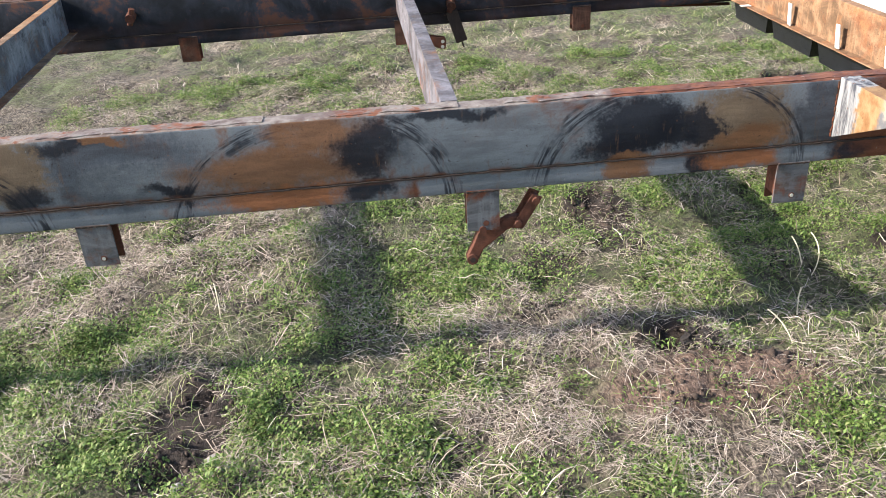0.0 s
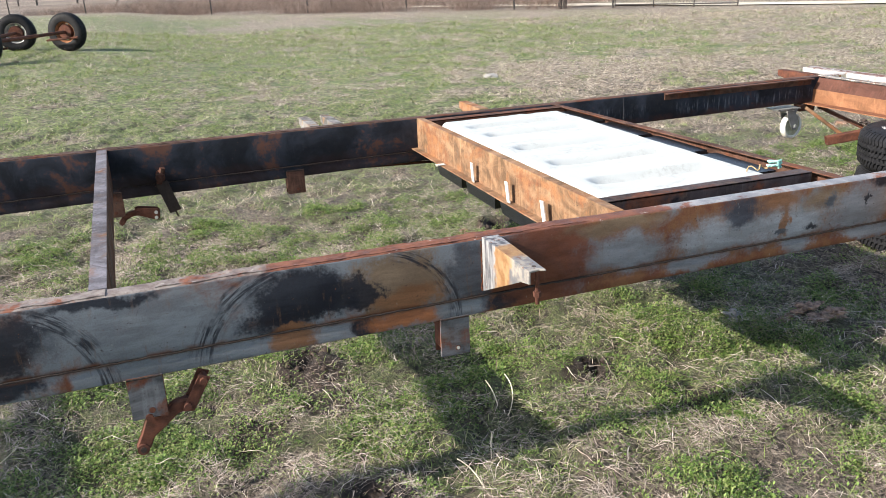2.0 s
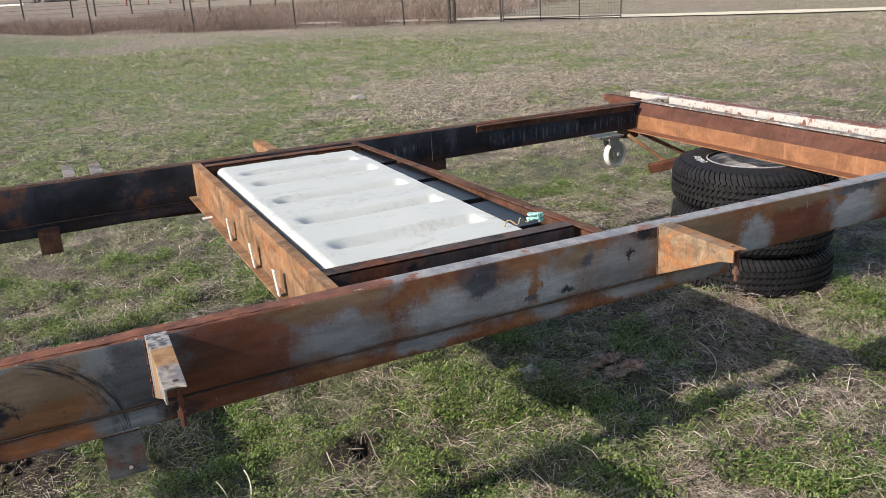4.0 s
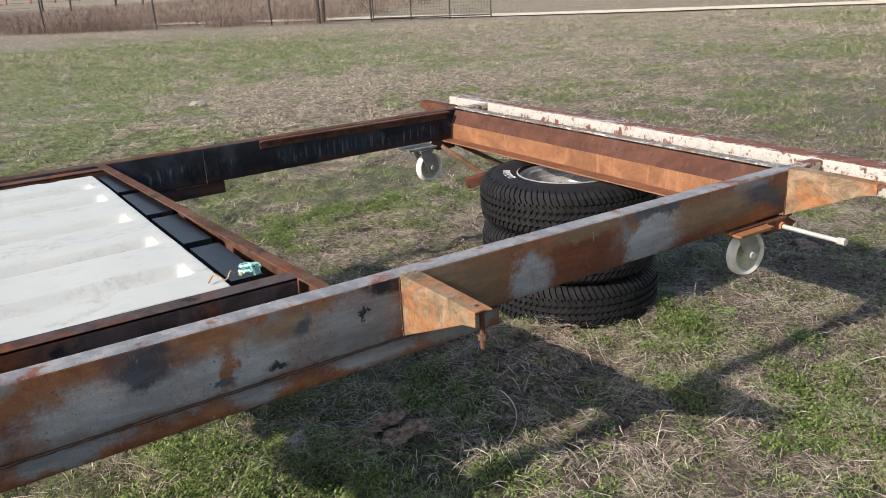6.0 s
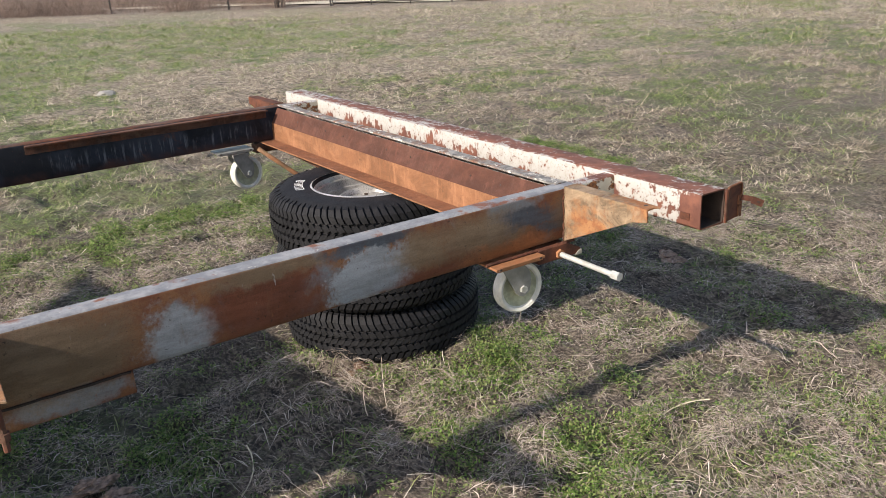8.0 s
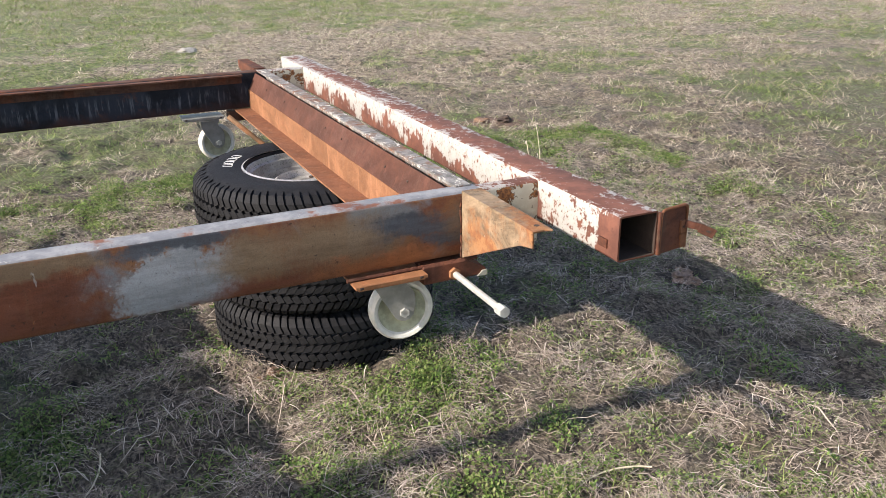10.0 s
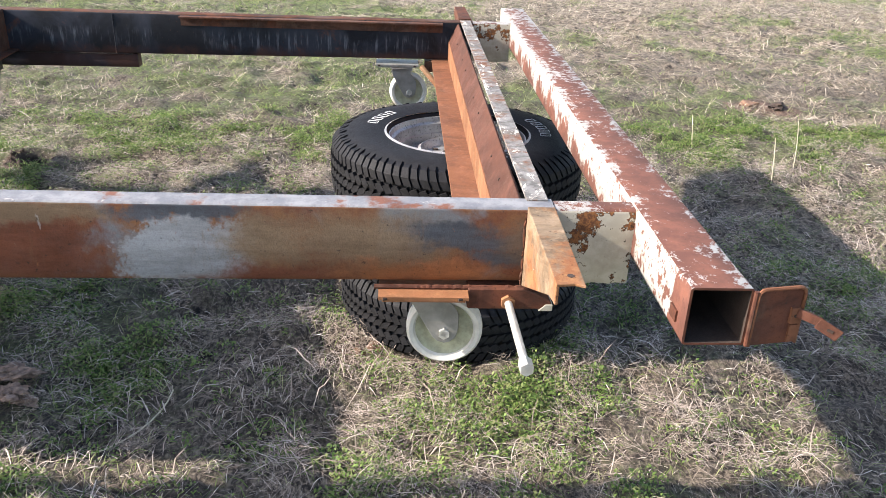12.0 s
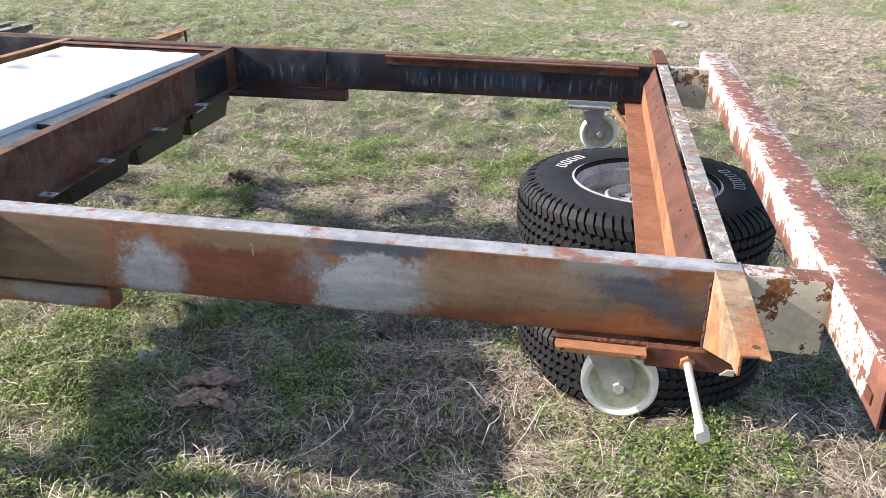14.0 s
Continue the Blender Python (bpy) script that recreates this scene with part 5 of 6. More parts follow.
def rope():
    t = thing("rope", (2.63, 2.24, 0.805), "small coil of teal rope on the tank's edge", "rope")
    rnd = random.Random(4)
    pts = [(2.650 + 0.024 * math.cos(a * 0.5) + rnd.uniform(-0.004, 0.004), 2.245 + 0.016 * math.sin(a * 0.5) + rnd.uniform(-0.003, 0.003), 0.812 + 0.0012 * (a % 24)) for a in range(60)]
    part("coil", tubepath(pts, 0.0042, 6), M_ROPE, t)
    part("twine", tubepath([(2.545 + 0.008 * k, 2.262 + 0.010 * math.sin(k * 0.9), 0.806 + 0.016 * math.sin(k * 0.6) ** 2) for k in range(12)], 0.0025, 5), M_ROPE2, t, "tan twine")


rope()


# ---- stacked wheels ----
def tyre_mesh(r=0.366, half=0.108):
    h = half
    prof = [(0.198, -h + 0.022), (0.205, -h + 0.010), (0.235, -h + 0.002), (0.280, -h), (0.320, -h + 0.006), (r - 0.020, -h + 0.026), (r - 0.010, -h + 0.042), (r - 0.008, 0), (r - 0.010, h - 0.042), (r - 0.020, h - 0.026),
            (0.320, h - 0.006), (0.280, h), (0.235, h - 0.002), (0.205, h - 0.010), (0.198, h - 0.022), (0.200, 0), (0.198, -h + 0.022)]
    bm = lathe(prof, 72)
    bmesh.ops.remove_doubles(bm, verts=bm.verts, dist=0.0001)
    bmesh.ops.recalc_face_normals(bm, faces=bm.faces)
    lugs = []
    rnd = random.Random(2)
    n = 88
    for k in range(n):
        a = 2 * math.pi * k / n
        for s in (-1, 1):
            b = bmesh.new()
            w = 0.0104 * (1.08 if k % 2 else 0.92)
            reach = 0.014 if k % 2 else 0.0
            vs = []
            for rr, z0, tw, nar in ((r - 0.016, h - 0.058, 0.05, 0.9), (r - 0.001, h - 0.058, 0.05, 0.9), (r - 0.004, h - 0.034, 0.02, 1.0), (r - 0.024, h - 0.0125, 0, 0.85), (r - 0.044 - reach, h - 0.0035, 0, 0.6), (r - 0.046 - reach, h - 0.010, 0, 0.6)):
                for d in (-w * nar, w * nar):
                    ang = a + (d / r) + tw + (0.5 * 2 * math.pi / n if s > 0 else 0)
                    vs.append(b.verts.new((rr * math.cos(ang), rr * math.sin(ang), s * z0)))
            for q in ((0, 1, 3, 2), (2, 3, 5, 4), (4, 5, 7, 6), (6, 7, 9, 8), (8, 9, 11, 10), (0, 2, 4, 6, 8, 10), (1, 11, 9, 7, 5, 3)):
                b.faces.new([vs[i] for i in q])
            bmesh.ops.recalc_face_normals(b, faces=b.faces)
            lugs.append(b)
        for row, z0 in enumerate((-0.034, -0.002, 0.030)):
            b = bmesh.new()
            w, hz = 0.0121, 0.0152
            skew = (-0.5, 0.6, -0.5)[row]
            off = (row % 2) * math.pi / n
            vs = []
            for rr in (r - 0.012, r + 0.0015):
                for d, z in ((-w, -hz), (w, -hz * 0.45), (w * 0.8, hz), (-w * 1.1, hz * 0.45)):
                    ang = a + off + (d + skew * z) / r
                    vs.append(b.verts.new((rr * math.cos(ang), rr * math.sin(ang), z0 + z)))
            for q in ((4, 5, 6, 7), (0, 1, 5, 4), (1, 2, 6, 5), (2, 3, 7, 6), (3, 0, 4, 7)):
                b.faces.new([vs[i] for i in q])
            bmesh.ops.recalc_face_normals(b, faces=b.faces)
            lugs.append(b)
    return bm, join(*lugs)


def rim_mesh():
    prof = [(0.207, 0.104), (0.213, 0.101), (0.207, 0.092), (0.197, 0.088), (0.193, 0.074), (0.184, 0.069), (0.180, 0.042), (0.176, 0.038), (0.172, 0.010), (0.160, -0.002), (0.140, 0.004), (0.125, 0.020), (0.115, 0.043), (0.107, 0.049), (0.099, 0.043), (0.092, 0.027), (0.062, 0.023), (0.050, 0.028), (0.042, 0.032), (0.040, -0.010)]
    back = [(0.171, 0.020), (0.174, -0.05), (0.190, -0.080), (0.207, -0.096)]
    holes = lathe(prof, 64, lambda i, j: i == 9 and j % 8 in (0, 1, 2))
    return join(holes, lathe(back, 64))


def wheel(at, turn, label, letters, rimmed, big=1.08, group="stacked tyres"):
    w = thing("wheel", at, label, "wheel", group)
    m = Matrix.Translation(Vector(at) + Vector((0, 0, 0.107))) @ turn @ Matrix.Diagonal((big, big, 1, 1))
    body, blocks = tyre_mesh()
    t = part("tyre", move(body, m), M_RUBBER, w, "", True)
    tagged(part("tread", move(blocks, m), M_RUBBER, t), kind="stuff")
    if rimmed:
        rm = part("rim", move(rim_mesh(), m), M_RIM, w, "grey steel rim", True)
        for k in range(5):
            a = 2 * math.pi * k / 5
            part("bolt_hole", move(rod((0.076 * math.cos(a), 0.076 * math.sin(a), 0.022), (0.076 * math.cos(a), 0.076 * math.sin(a), 0.0285), 0.008, 10), m), M_INSIDE, rm)
    for a0, n in letters:
        for k in range(n):
            a = radians(a0 - 8.4 * k)
            bar = [box(-0.015, 0.015, s * 0.010 - 0.0009, s * 0.010 + 0.0009, 0, 0.0016, 0.0005) for s in (-1, 1)] + [box(e * 0.0142 - 0.0009, e * 0.0142 + 0.0009, -0.010, 0.010, 0, 0.0016, 0.0005) for e in (-1, 1)]
            b = move(join(*bar), m @ Matrix.Rotation(a, 4, "Z") @ Matrix.Translation((0.254, 0, 0.1068)))
            part("sidewall_mark", b, M_LETTER, t, "raised white sidewall marking")
    return w


wheel((4.465, 3.05, 0.0), Matrix.Rotation(0.3, 4, "Z"), "worn black tyre lying at the bottom of a stack", (), True)
wheel((4.45, 3.05, 0.212), Matrix.Rotation(1.1, 4, "Z"), "black tyre lying in the middle of a stack", (), True)
wheel((4.44, 3.045, 0.424), Matrix.Rotation(0.0, 4, "Z"), "black tyre with raised white markings on a steel rim", ((166, 4), (26, 5), (-58, 2)), True)


# ---- loose axles in the meadow ----
def axle(a, b, z, rims, label):
    """A trailer axle with a wheel at each end; a and b are the wheels' places on the ground."""
    t = thing("trailer_axle", ((a[0] + b[0]) / 2, (a[1] + b[1]) / 2, z), label, "axle", "loose axles")
    A, B = Vector((a[0], a[1], z + 0.372)), Vector((b[0], b[1], z + 0.372))
    part("axle_tube", rod(A, B, 0.032, 12), M_RUSTY, t, "dark rusted tube")
    d = (B - A).normalized()
    for P, s, mat in ((A, -1, rims[0]), (B, 1, rims[1])):
        m = Matrix.Translation(P) @ (d * s).to_track_quat("Z", "X").to_matrix().to_4x4()
        body, blocks = tyre_mesh()
        w = part("tyre", move(body, m), M_RUBBER, t, "", True)
        tagged(part("tread", move(blocks, m), M_RUBBER, w), kind="stuff")
        part("rim", move(rim_mesh(), m), mat, w, "", True)
        part("brake_drum", move(lathe([(0.03, -0.09), (0.13, -0.09), (0.14, -0.06), (0.14, 0.0), (0.03, 0.0)], 32), m), M_RUSTY, w, "", True)
        part("spring", rod(P + Vector((0, 0, -0.10)) - d * s * 0.22 + d.cross(Vector((0, 0, 1))) * 0.33, P + Vector((0, 0, -0.14)) - d * s * 0.22 - d.cross(Vector((0, 0, 1))) * 0.33, 0.02, 6), M_RUSTY, t)


axle((-2.0, 15.8), (-0.80, 18.1), 0.29, (M_CHROME, M_ORANGE), "loose trailer axle with a bright five-hole rim and rusty brakes")
axle((-2.55, 13.5), (-1.80, 18.9), 0.29, (M_RUSTY, M_GALV), "loose rusted trailer axle with old tyres")
axle((-3.25, 13.6), (-4.6, 16.4), 0.29, (M_RUSTY, M_RUSTY), "loose rusted trailer axle standing in the grass")


# ---- stones, bark, clods ----
def lump(r, seed, flat=0.6, rough=0.35, sub=2):
    bm = bmesh.new()
    bmesh.ops.create_icosphere(bm, subdivisions=sub, radius=r)
    for v in bm.verts:
        k = 1 + rough * noise.noise(v.co / r * 1.4 + Vector((seed, 0, 0))) + 0.5 * rough * noise.noise(v.co / r * 3.3 + Vector((0, seed, 0)))
        v.co = Vector((v.co.x * k, v.co.y * k, v.co.z * k * flat))
    return bm


M_STONE = plain("grey_limestone", (0.24, 0.23, 0.215), 0.85, 0, 0.25, 40, 0.5)
M_BARK = plain("red_brown_bark", (0.225, 0.150, 0.112), 0.9, 0, 0.55, 45, 0.9)
M_CLOD = plain("dark_clod", (0.045, 0.030, 0.023), 0.95, 0, 0.4, 60, 0.6)
M_BURROW = plain("black_earth", (0.013, 0.0095, 0.0085), 0.97, 0, 0.5, 70, 0.9)
M_REDCLAY = plain("red_clay", (0.17, 0.10, 0.065), 0.95, 0, 0.3, 50, 0.6)


def gz(x, y):
    return float(height(np.array([float(x)]), np.array([float(y)]))[0])


def loose(name, x, y, r, seed, mat, label, category, flat=0.5, rough=0.35, group=""):
    ob = tagged(part(name, move(lump(r, seed, flat, rough, 3), Matrix.Translation((0, 0, 0))), mat, None, "", True), label, category, group)
    ob.location = (x, y, gz(x, y) + r * flat * 0.35)
    return ob


loose("stone", 2.885, 2.678, 0.042, 3, M_STONE, "small grey limestone half sunk in the grass", "stone", 0.6, 0.6).location.z += 0.016
loose("stone", 5.25, 11.1, 0.11, 5, M_STONE, "pale stone lying out in the meadow", "stone", 0.35)
loose("stone", -0.34, 1.66, 0.022, 8, M_STONE, "pebble beside dark soil", "stone", 0.6)
loose("stone", -0.30, 1.60, 0.017, 9, M_STONE, "pebble beside dark soil", "stone", 0.6)
loose("stone", -0.42, 1.58, 0.015, 10, M_STONE, "pebble beside dark soil", "stone", 0.6)
bark_random = random.Random(12)
for k in range(16):
    cx, cy = ((3.12, 2.545), (3.19, 2.44))[k % 2]
    x, y, r = cx + bark_random.gauss(0, 0.042), cy + bark_random.gauss(0, 0.022), bark_random.uniform(0.016, 0.038)
    chip = loose("bark_lump", x, y, r, 20 + k, M_BARK, "crumbling reddish brown bark on the grass", "bark", 0.36, 1.1, "bark lumps")
    chip.location.z += 0.010 + 0.0016 * k
    chip.scale = (1.5, 0.8, 1.0)
    chip.rotation_euler = (bark_random.uniform(-0.3, 0.3), bark_random.uniform(-0.3, 0.3), bark_random.uniform(-0.5, 0.5))
for k, (x, y, r, m) in enumerate(((5.93, 2.80, 0.04, M_BARK), (6.0, 2.86, 0.035, M_BARK), (5.97, 2.76, 0.03, M_BARK), (2.25, 4.385, 0.045, M_REDCLAY), (2.31, 4.36, 0.03, M_REDCLAY), (6.6, 5.85, 0.06, M_REDCLAY), (6.75, 5.78, 0.05, M_CLOD),
                                 (4.19, 2.77, 0.024, M_REDCLAY), (4.145, 2.75, 0.018, M_REDCLAY), (2.50, 4.44, 0.045, M_CLOD))):
    loose("clod", x, y, r, 40 + k, m, "crumbly lump of earth on the ground", "clod", 0.5, 0.7, "clods")


mound_random = random.Random(31)
for k in range(9):
    x, y = 1.052 + mound_random.gauss(0, 0.028), 1.958 + mound_random.gauss(0, 0.020)
    loose("clod", x, y, mound_random.uniform(0.022, 0.042), 70 + k, M_BURROW, "dark crumbly earth heaped at a burrow", "clod", 0.8, 1.0, "clods").location.z += mound_random.uniform(0.0, 0.03)


# ---- fence, gate, track, far things ----
M_POST = plain("dark_steel_post", (0.035, 0.030, 0.028), 0.7)
M_WOODPOST = plain("weathered_post", (0.06, 0.05, 0.045), 0.9)
M_RED = plain("red_pipe", (0.30, 0.125, 0.115), 0.8)
M_TRACK = plain("pale_gravel", (0.52, 0.46, 0.36), 0.95, 0, 0.15, 3, 0.5)
M_FARWHITE = plain("far_white", (0.7, 0.69, 0.66), 0.7)
M_BUSH = plain("far_bush", (0.115, 0.118, 0.122), 0.95, 0, 0.35, 0.8)
M_WIRE = plain("wire", (0.10, 0.09, 0.085), 0.6, 0.5)


def fence():
    t = thing("fence", (9.0, 32.0, 0.0), "wire fence on thin dark steel posts in tall dry grass", "fence")
    posts = [(-5.5, 47.5), (-1.8, 44.5), (3.61, 38.8), (7.13, 34.8), (10.24, 31.2), (13.2, 27.8), (14.35, 26.5), (14.75, 26.9), (15.6, 25.1)]
    for k, (x, y) in enumerate(posts):
        thick = 0.075 if k in (6, 7) else 0.032
        part("post", rod((x, y, -0.1), (x - 0.03, y, 1.9 if k in (6, 7) else 1.55), thick, 8), M_POST if k not in (6, 7) else M_WOODPOST, t)
    for (ax, ay), (bx, by) in zip(posts, posts[1:]):
        for z in (0.3, 0.6, 0.9, 1.2, 1.45):
            part("wire", rod((ax, ay, z), (bx, by, z + 0.01), 0.004, 4), M_WIRE, t)
    g = thing("gate", (16.9, 23.6, 0.0), "dark tubular gate filled with wire mesh", "gate")
    a, b = Vector((15.65, 25.05, 0)), Vector((18.2, 22.0, 0))
    for z in (0.10, 1.30):
        part("rail", rod(a + Vector((0, 0, z)), b + Vector((0, 0, z)), 0.022, 8), M_POST, g)
    for f in (0.0, 0.33, 0.66, 1.0):
        p = a.lerp(b, f)
        part("upright", rod(p + Vector((0, 0, 0.0)), p + Vector((0, 0, 1.32)), 0.02, 8), M_POST, g)
    wires = []
    for k in range(1, 40):
        p = a.lerp(b, k / 40)
        wires.append(rod(p + Vector((0, 0, 0.1)), p + Vector((0, 0, 1.3)), 0.0035, 4))
    for k in range(1, 12):
        wires.append(rod(a + Vector((0, 0, 0.1 + 0.1 * k)), b + Vector((0, 0, 0.1 + 0.1 * k)), 0.0035, 4))
    part("mesh_panel", join(*wires), M_WIRE, g)
    # A second line of posts, farther off.
    t2 = thing("fence", (20.0, 100.0, 0.0), "far line of dark fence posts beyond the dry grass", "fence")
    rnd = random.Random(6)
    for k in range(26):
        x, y = -9 + 2.6 * k + rnd.uniform(-0.7, 0.7), 78 - 1.05 * k
        part("post", rod((x, y, -0.1), (x + rnd.uniform(-0.08, 0.08), y, rnd.uniform(1.6, 2.5)), rnd.uniform(0.05, 0.085), 6), M_POST, t2)
    for z in (0.7, 1.3):
        part("wire", rod((-9, 78, z), (56, 51.7, z), 0.012, 4), M_WIRE, t2)
    part("brace_rail", rod((-2.2, 75.2, 1.15), (1.2, 73.9, 1.15), 0.08, 6), M_FARWHITE, t2)
    part("brace_rail", rod((8.4, 71.0, 1.5), (19.0, 66.8, 1.5), 0.05, 6), M_POST, t2)


fence()


def corral():
    t = thing("corral", (22, 112, 0), "far red pipe corral with white rails", "corral")
    for k in range(9):
        x, y = 13 + 2.6 * k, 118 - 1.0 * k
        part("post", rod((x, y, -0.1), (x, y, 2.4 if k % 3 else 3.6), 0.16, 6), M_RED, t)
    for z in (0.8, 1.5, 2.2):
        part("rail", rod((13, 118, z), (33.8, 110, z), 0.13, 6), M_RED, t)
    for k in range(5):
        part("white_panel", box(44 + 6.5 * k, 48.5 + 6.5 * k, 96 - 2.6 * k, 96.3 - 2.6 * k, 0.15, 1.15, 0.02), M_FARWHITE, t)
    for k, (x, y, r) in enumerate(((14, 330, 7), (22, 334, 9), (32, 338, 7), (120, 330, 6))):
        bm = bmesh.new()
        rnd = random.Random(k)
        clumps = []
        for i in range(70):
            u = rnd.uniform(-1, 1)
            clumps.append(move(lump(r * rnd.uniform(0.05, 0.13), 60 + 9 * k + i, 0.9, 0.9, 1), Matrix.Translation((1.5 * r * u, rnd.uniform(-2, 2), rnd.uniform(0.0, 0.36) * r * math.sqrt(1 - u * u)))))
        bm.free()
        b = tagged(part("bush", join(*clumps), M_BUSH, None, "", True), "far grey-brown bare bushes on the horizon", "bush", "far bushes")
        b.location = (x, y, 0)


corral()


def track():
    """The pale gravel track that bends past the gate."""
    mid = [(19.5, 21.6), (21.5, 18.9), (24.5, 15.2), (30, 9.0), (42, -4), (70, -34)]
    pts = [(10, 36.2), (15.5, 28.5)] + mid
    bm = bmesh.new()
    rows = []
    for i in range(len(pts) - 1):
        for s in range(8):
            f = s / 8
            x, y = pts[i][0] * (1 - f) + pts[i + 1][0] * f, pts[i][1] * (1 - f) + pts[i + 1][1] * f
            dx, dy = pts[i + 1][0] - pts[i][0], pts[i + 1][1] - pts[i][1]
            l = math.hypot(dx, dy)
            w = 0.75 + 0.2 * noise.noise((x * 0.7, y * 0.7, 0))
            rows.append((bm.verts.new((x + dy / l * -w, y + dx / l * w, 0.035)), bm.verts.new((x, y, 0.05)), bm.verts.new((x + dy / l * w, y - dx / l * w, 0.035))))
    for a, b in zip(rows, rows[1:]):
        bm.faces.new((a[0], a[1], b[1], b[0]))
        bm.faces.new((a[1], a[2], b[2], b[1]))
    bmesh.ops.recalc_face_normals(bm, faces=bm.faces)
    tagged(part("road", bm, M_TRACK), "pale gravel farm track across the meadow", "track", kind="structure")


track()


# ---- dry stalks standing in the grass ----
M_STALK = plain("pale_dry_stalk", (0.50, 0.46, 0.33), 0.8, 0, 0.25, 60)


def stalk(x, y, length, heading, rise, curl):
    pts = []
    for k in range(9):
        f = k / 8
        a = heading + curl * f
        pts.append((length * f * math.cos(a) * math.cos(rise), length * f * math.sin(a) * math.cos(rise), length * f * math.sin(rise) * (1 - 0.25 * f)))
    ob = tagged(part("dry_stalk", tubepath(pts, 0.0022, 5), M_STALK, None, "", True), "long pale dry grass stalk bending over the ground", "stalk", "dry stalks")
    ob.location = (x, y, gz(x, y) - 0.004)


for x, y, length, heading, rise, curl in ((1.60, 2.30, 0.20, 0.3, 0.9, 0.9), (1.58, 2.33, 0.13, 1.9, 1.2, 0.4), (1.45, 2.08, 0.12, 1.4, 1.25, -0.3), (1.36, 1.92, 0.16, 2.0, 1.0, 0.5), (-0.42, 2.35, 0.16, 1.6, 1.2, 0.2), (-0.20, 2.62, 0.20, 0.2, 0.25, 0.5),
                                         (6.1, 4.3, 0.30, 1.4, 1.35, 0.1), (6.35, 4.6, 0.34, 1.2, 1.3, 0.2), (5.9, 4.9, 0.25, 1.8, 1.3, -0.2), (2.45, 2.42, 0.26, -0.5, 0.2, 0.4), (3.45, 2.28, 0.30, 0.1, 0.22, 0.8), (4.75, 1.82, 0.22, 0.4, 0.2, -0.6)):
    stalk(x, y, length, heading, rise, curl)


# ---- grass, straw and weeds ----
def blade_material(name, tones, rough=0.75, through=0.0, dull=0.35):
    m = Mat(name, rough)
    r = m.island()
    c = tones[0]
    for k, t in enumerate(tones[1:], 1):
        c = m.mix(m.ramp(r, k / len(tones) - 0.08, k / len(tones) + 0.08), c, t)
    f = m.noise(60, 3, 0.6)
    c = m.mix(m.ramp(f, 0.3, 0.75, 0.0, dull), c, (0.05, 0.04, 0.025))
    if through:
        tr = m.nt.nodes.new("ShaderNodeBsdfTranslucent")
        m.put(tr.inputs[0], c)
        mx = m.nt.nodes.new("ShaderNodeMixShader")
        mx.inputs[0].default_value = through
        m.nt.links.new(m.bsdf.outputs[0], mx.inputs[1])
        m.nt.links.new(tr.outputs[0], mx.inputs[2])
        m.nt.links.new(mx.outputs[0], m.nt.nodes["Material Output"].inputs["Surface"])
    return m.done(c, rough)


M_STRAW = blade_material("dry_straw", ((0.095, 0.066, 0.052), (0.42, 0.335, 0.265), (0.55, 0.46, 0.38), (0.68, 0.60, 0.52), (0.28, 0.215, 0.18), (0.48, 0.395, 0.33), (0.18, 0.132, 0.105)), 0.75, 0.0, 0.2)
M_STRAWFAR = blade_material("dry_meadow_grass", ((0.10, 0.075, 0.055), (0.40, 0.33, 0.25), (0.52, 0.44, 0.34), (0.66, 0.58, 0.46), (0.24, 0.19, 0.14)), 0.75, 0.0, 0.2)
M_GRASS = blade_material("green_grass", ((0.085, 0.150, 0.026), (0.150, 0.225, 0.046), (0.215, 0.290, 0.075), (0.33, 0.35, 0.150)), 0.6, 0.3, 0.2)
M_LEAF = blade_material("weed_leaf", ((0.052, 0.104, 0.020), (0.102, 0.184, 0.034), (0.160, 0.256, 0.052), (0.220, 0.308, 0.082), (0.255, 0.285, 0.108)), 0.62, 0.3, 0.2)
M_TALL = blade_material("tall_dry_grass", ((0.15, 0.100, 0.082), (0.29, 0.205, 0.168), (0.43, 0.33, 0.275), (0.065, 0.045, 0.038)), 0.85, 0.2)


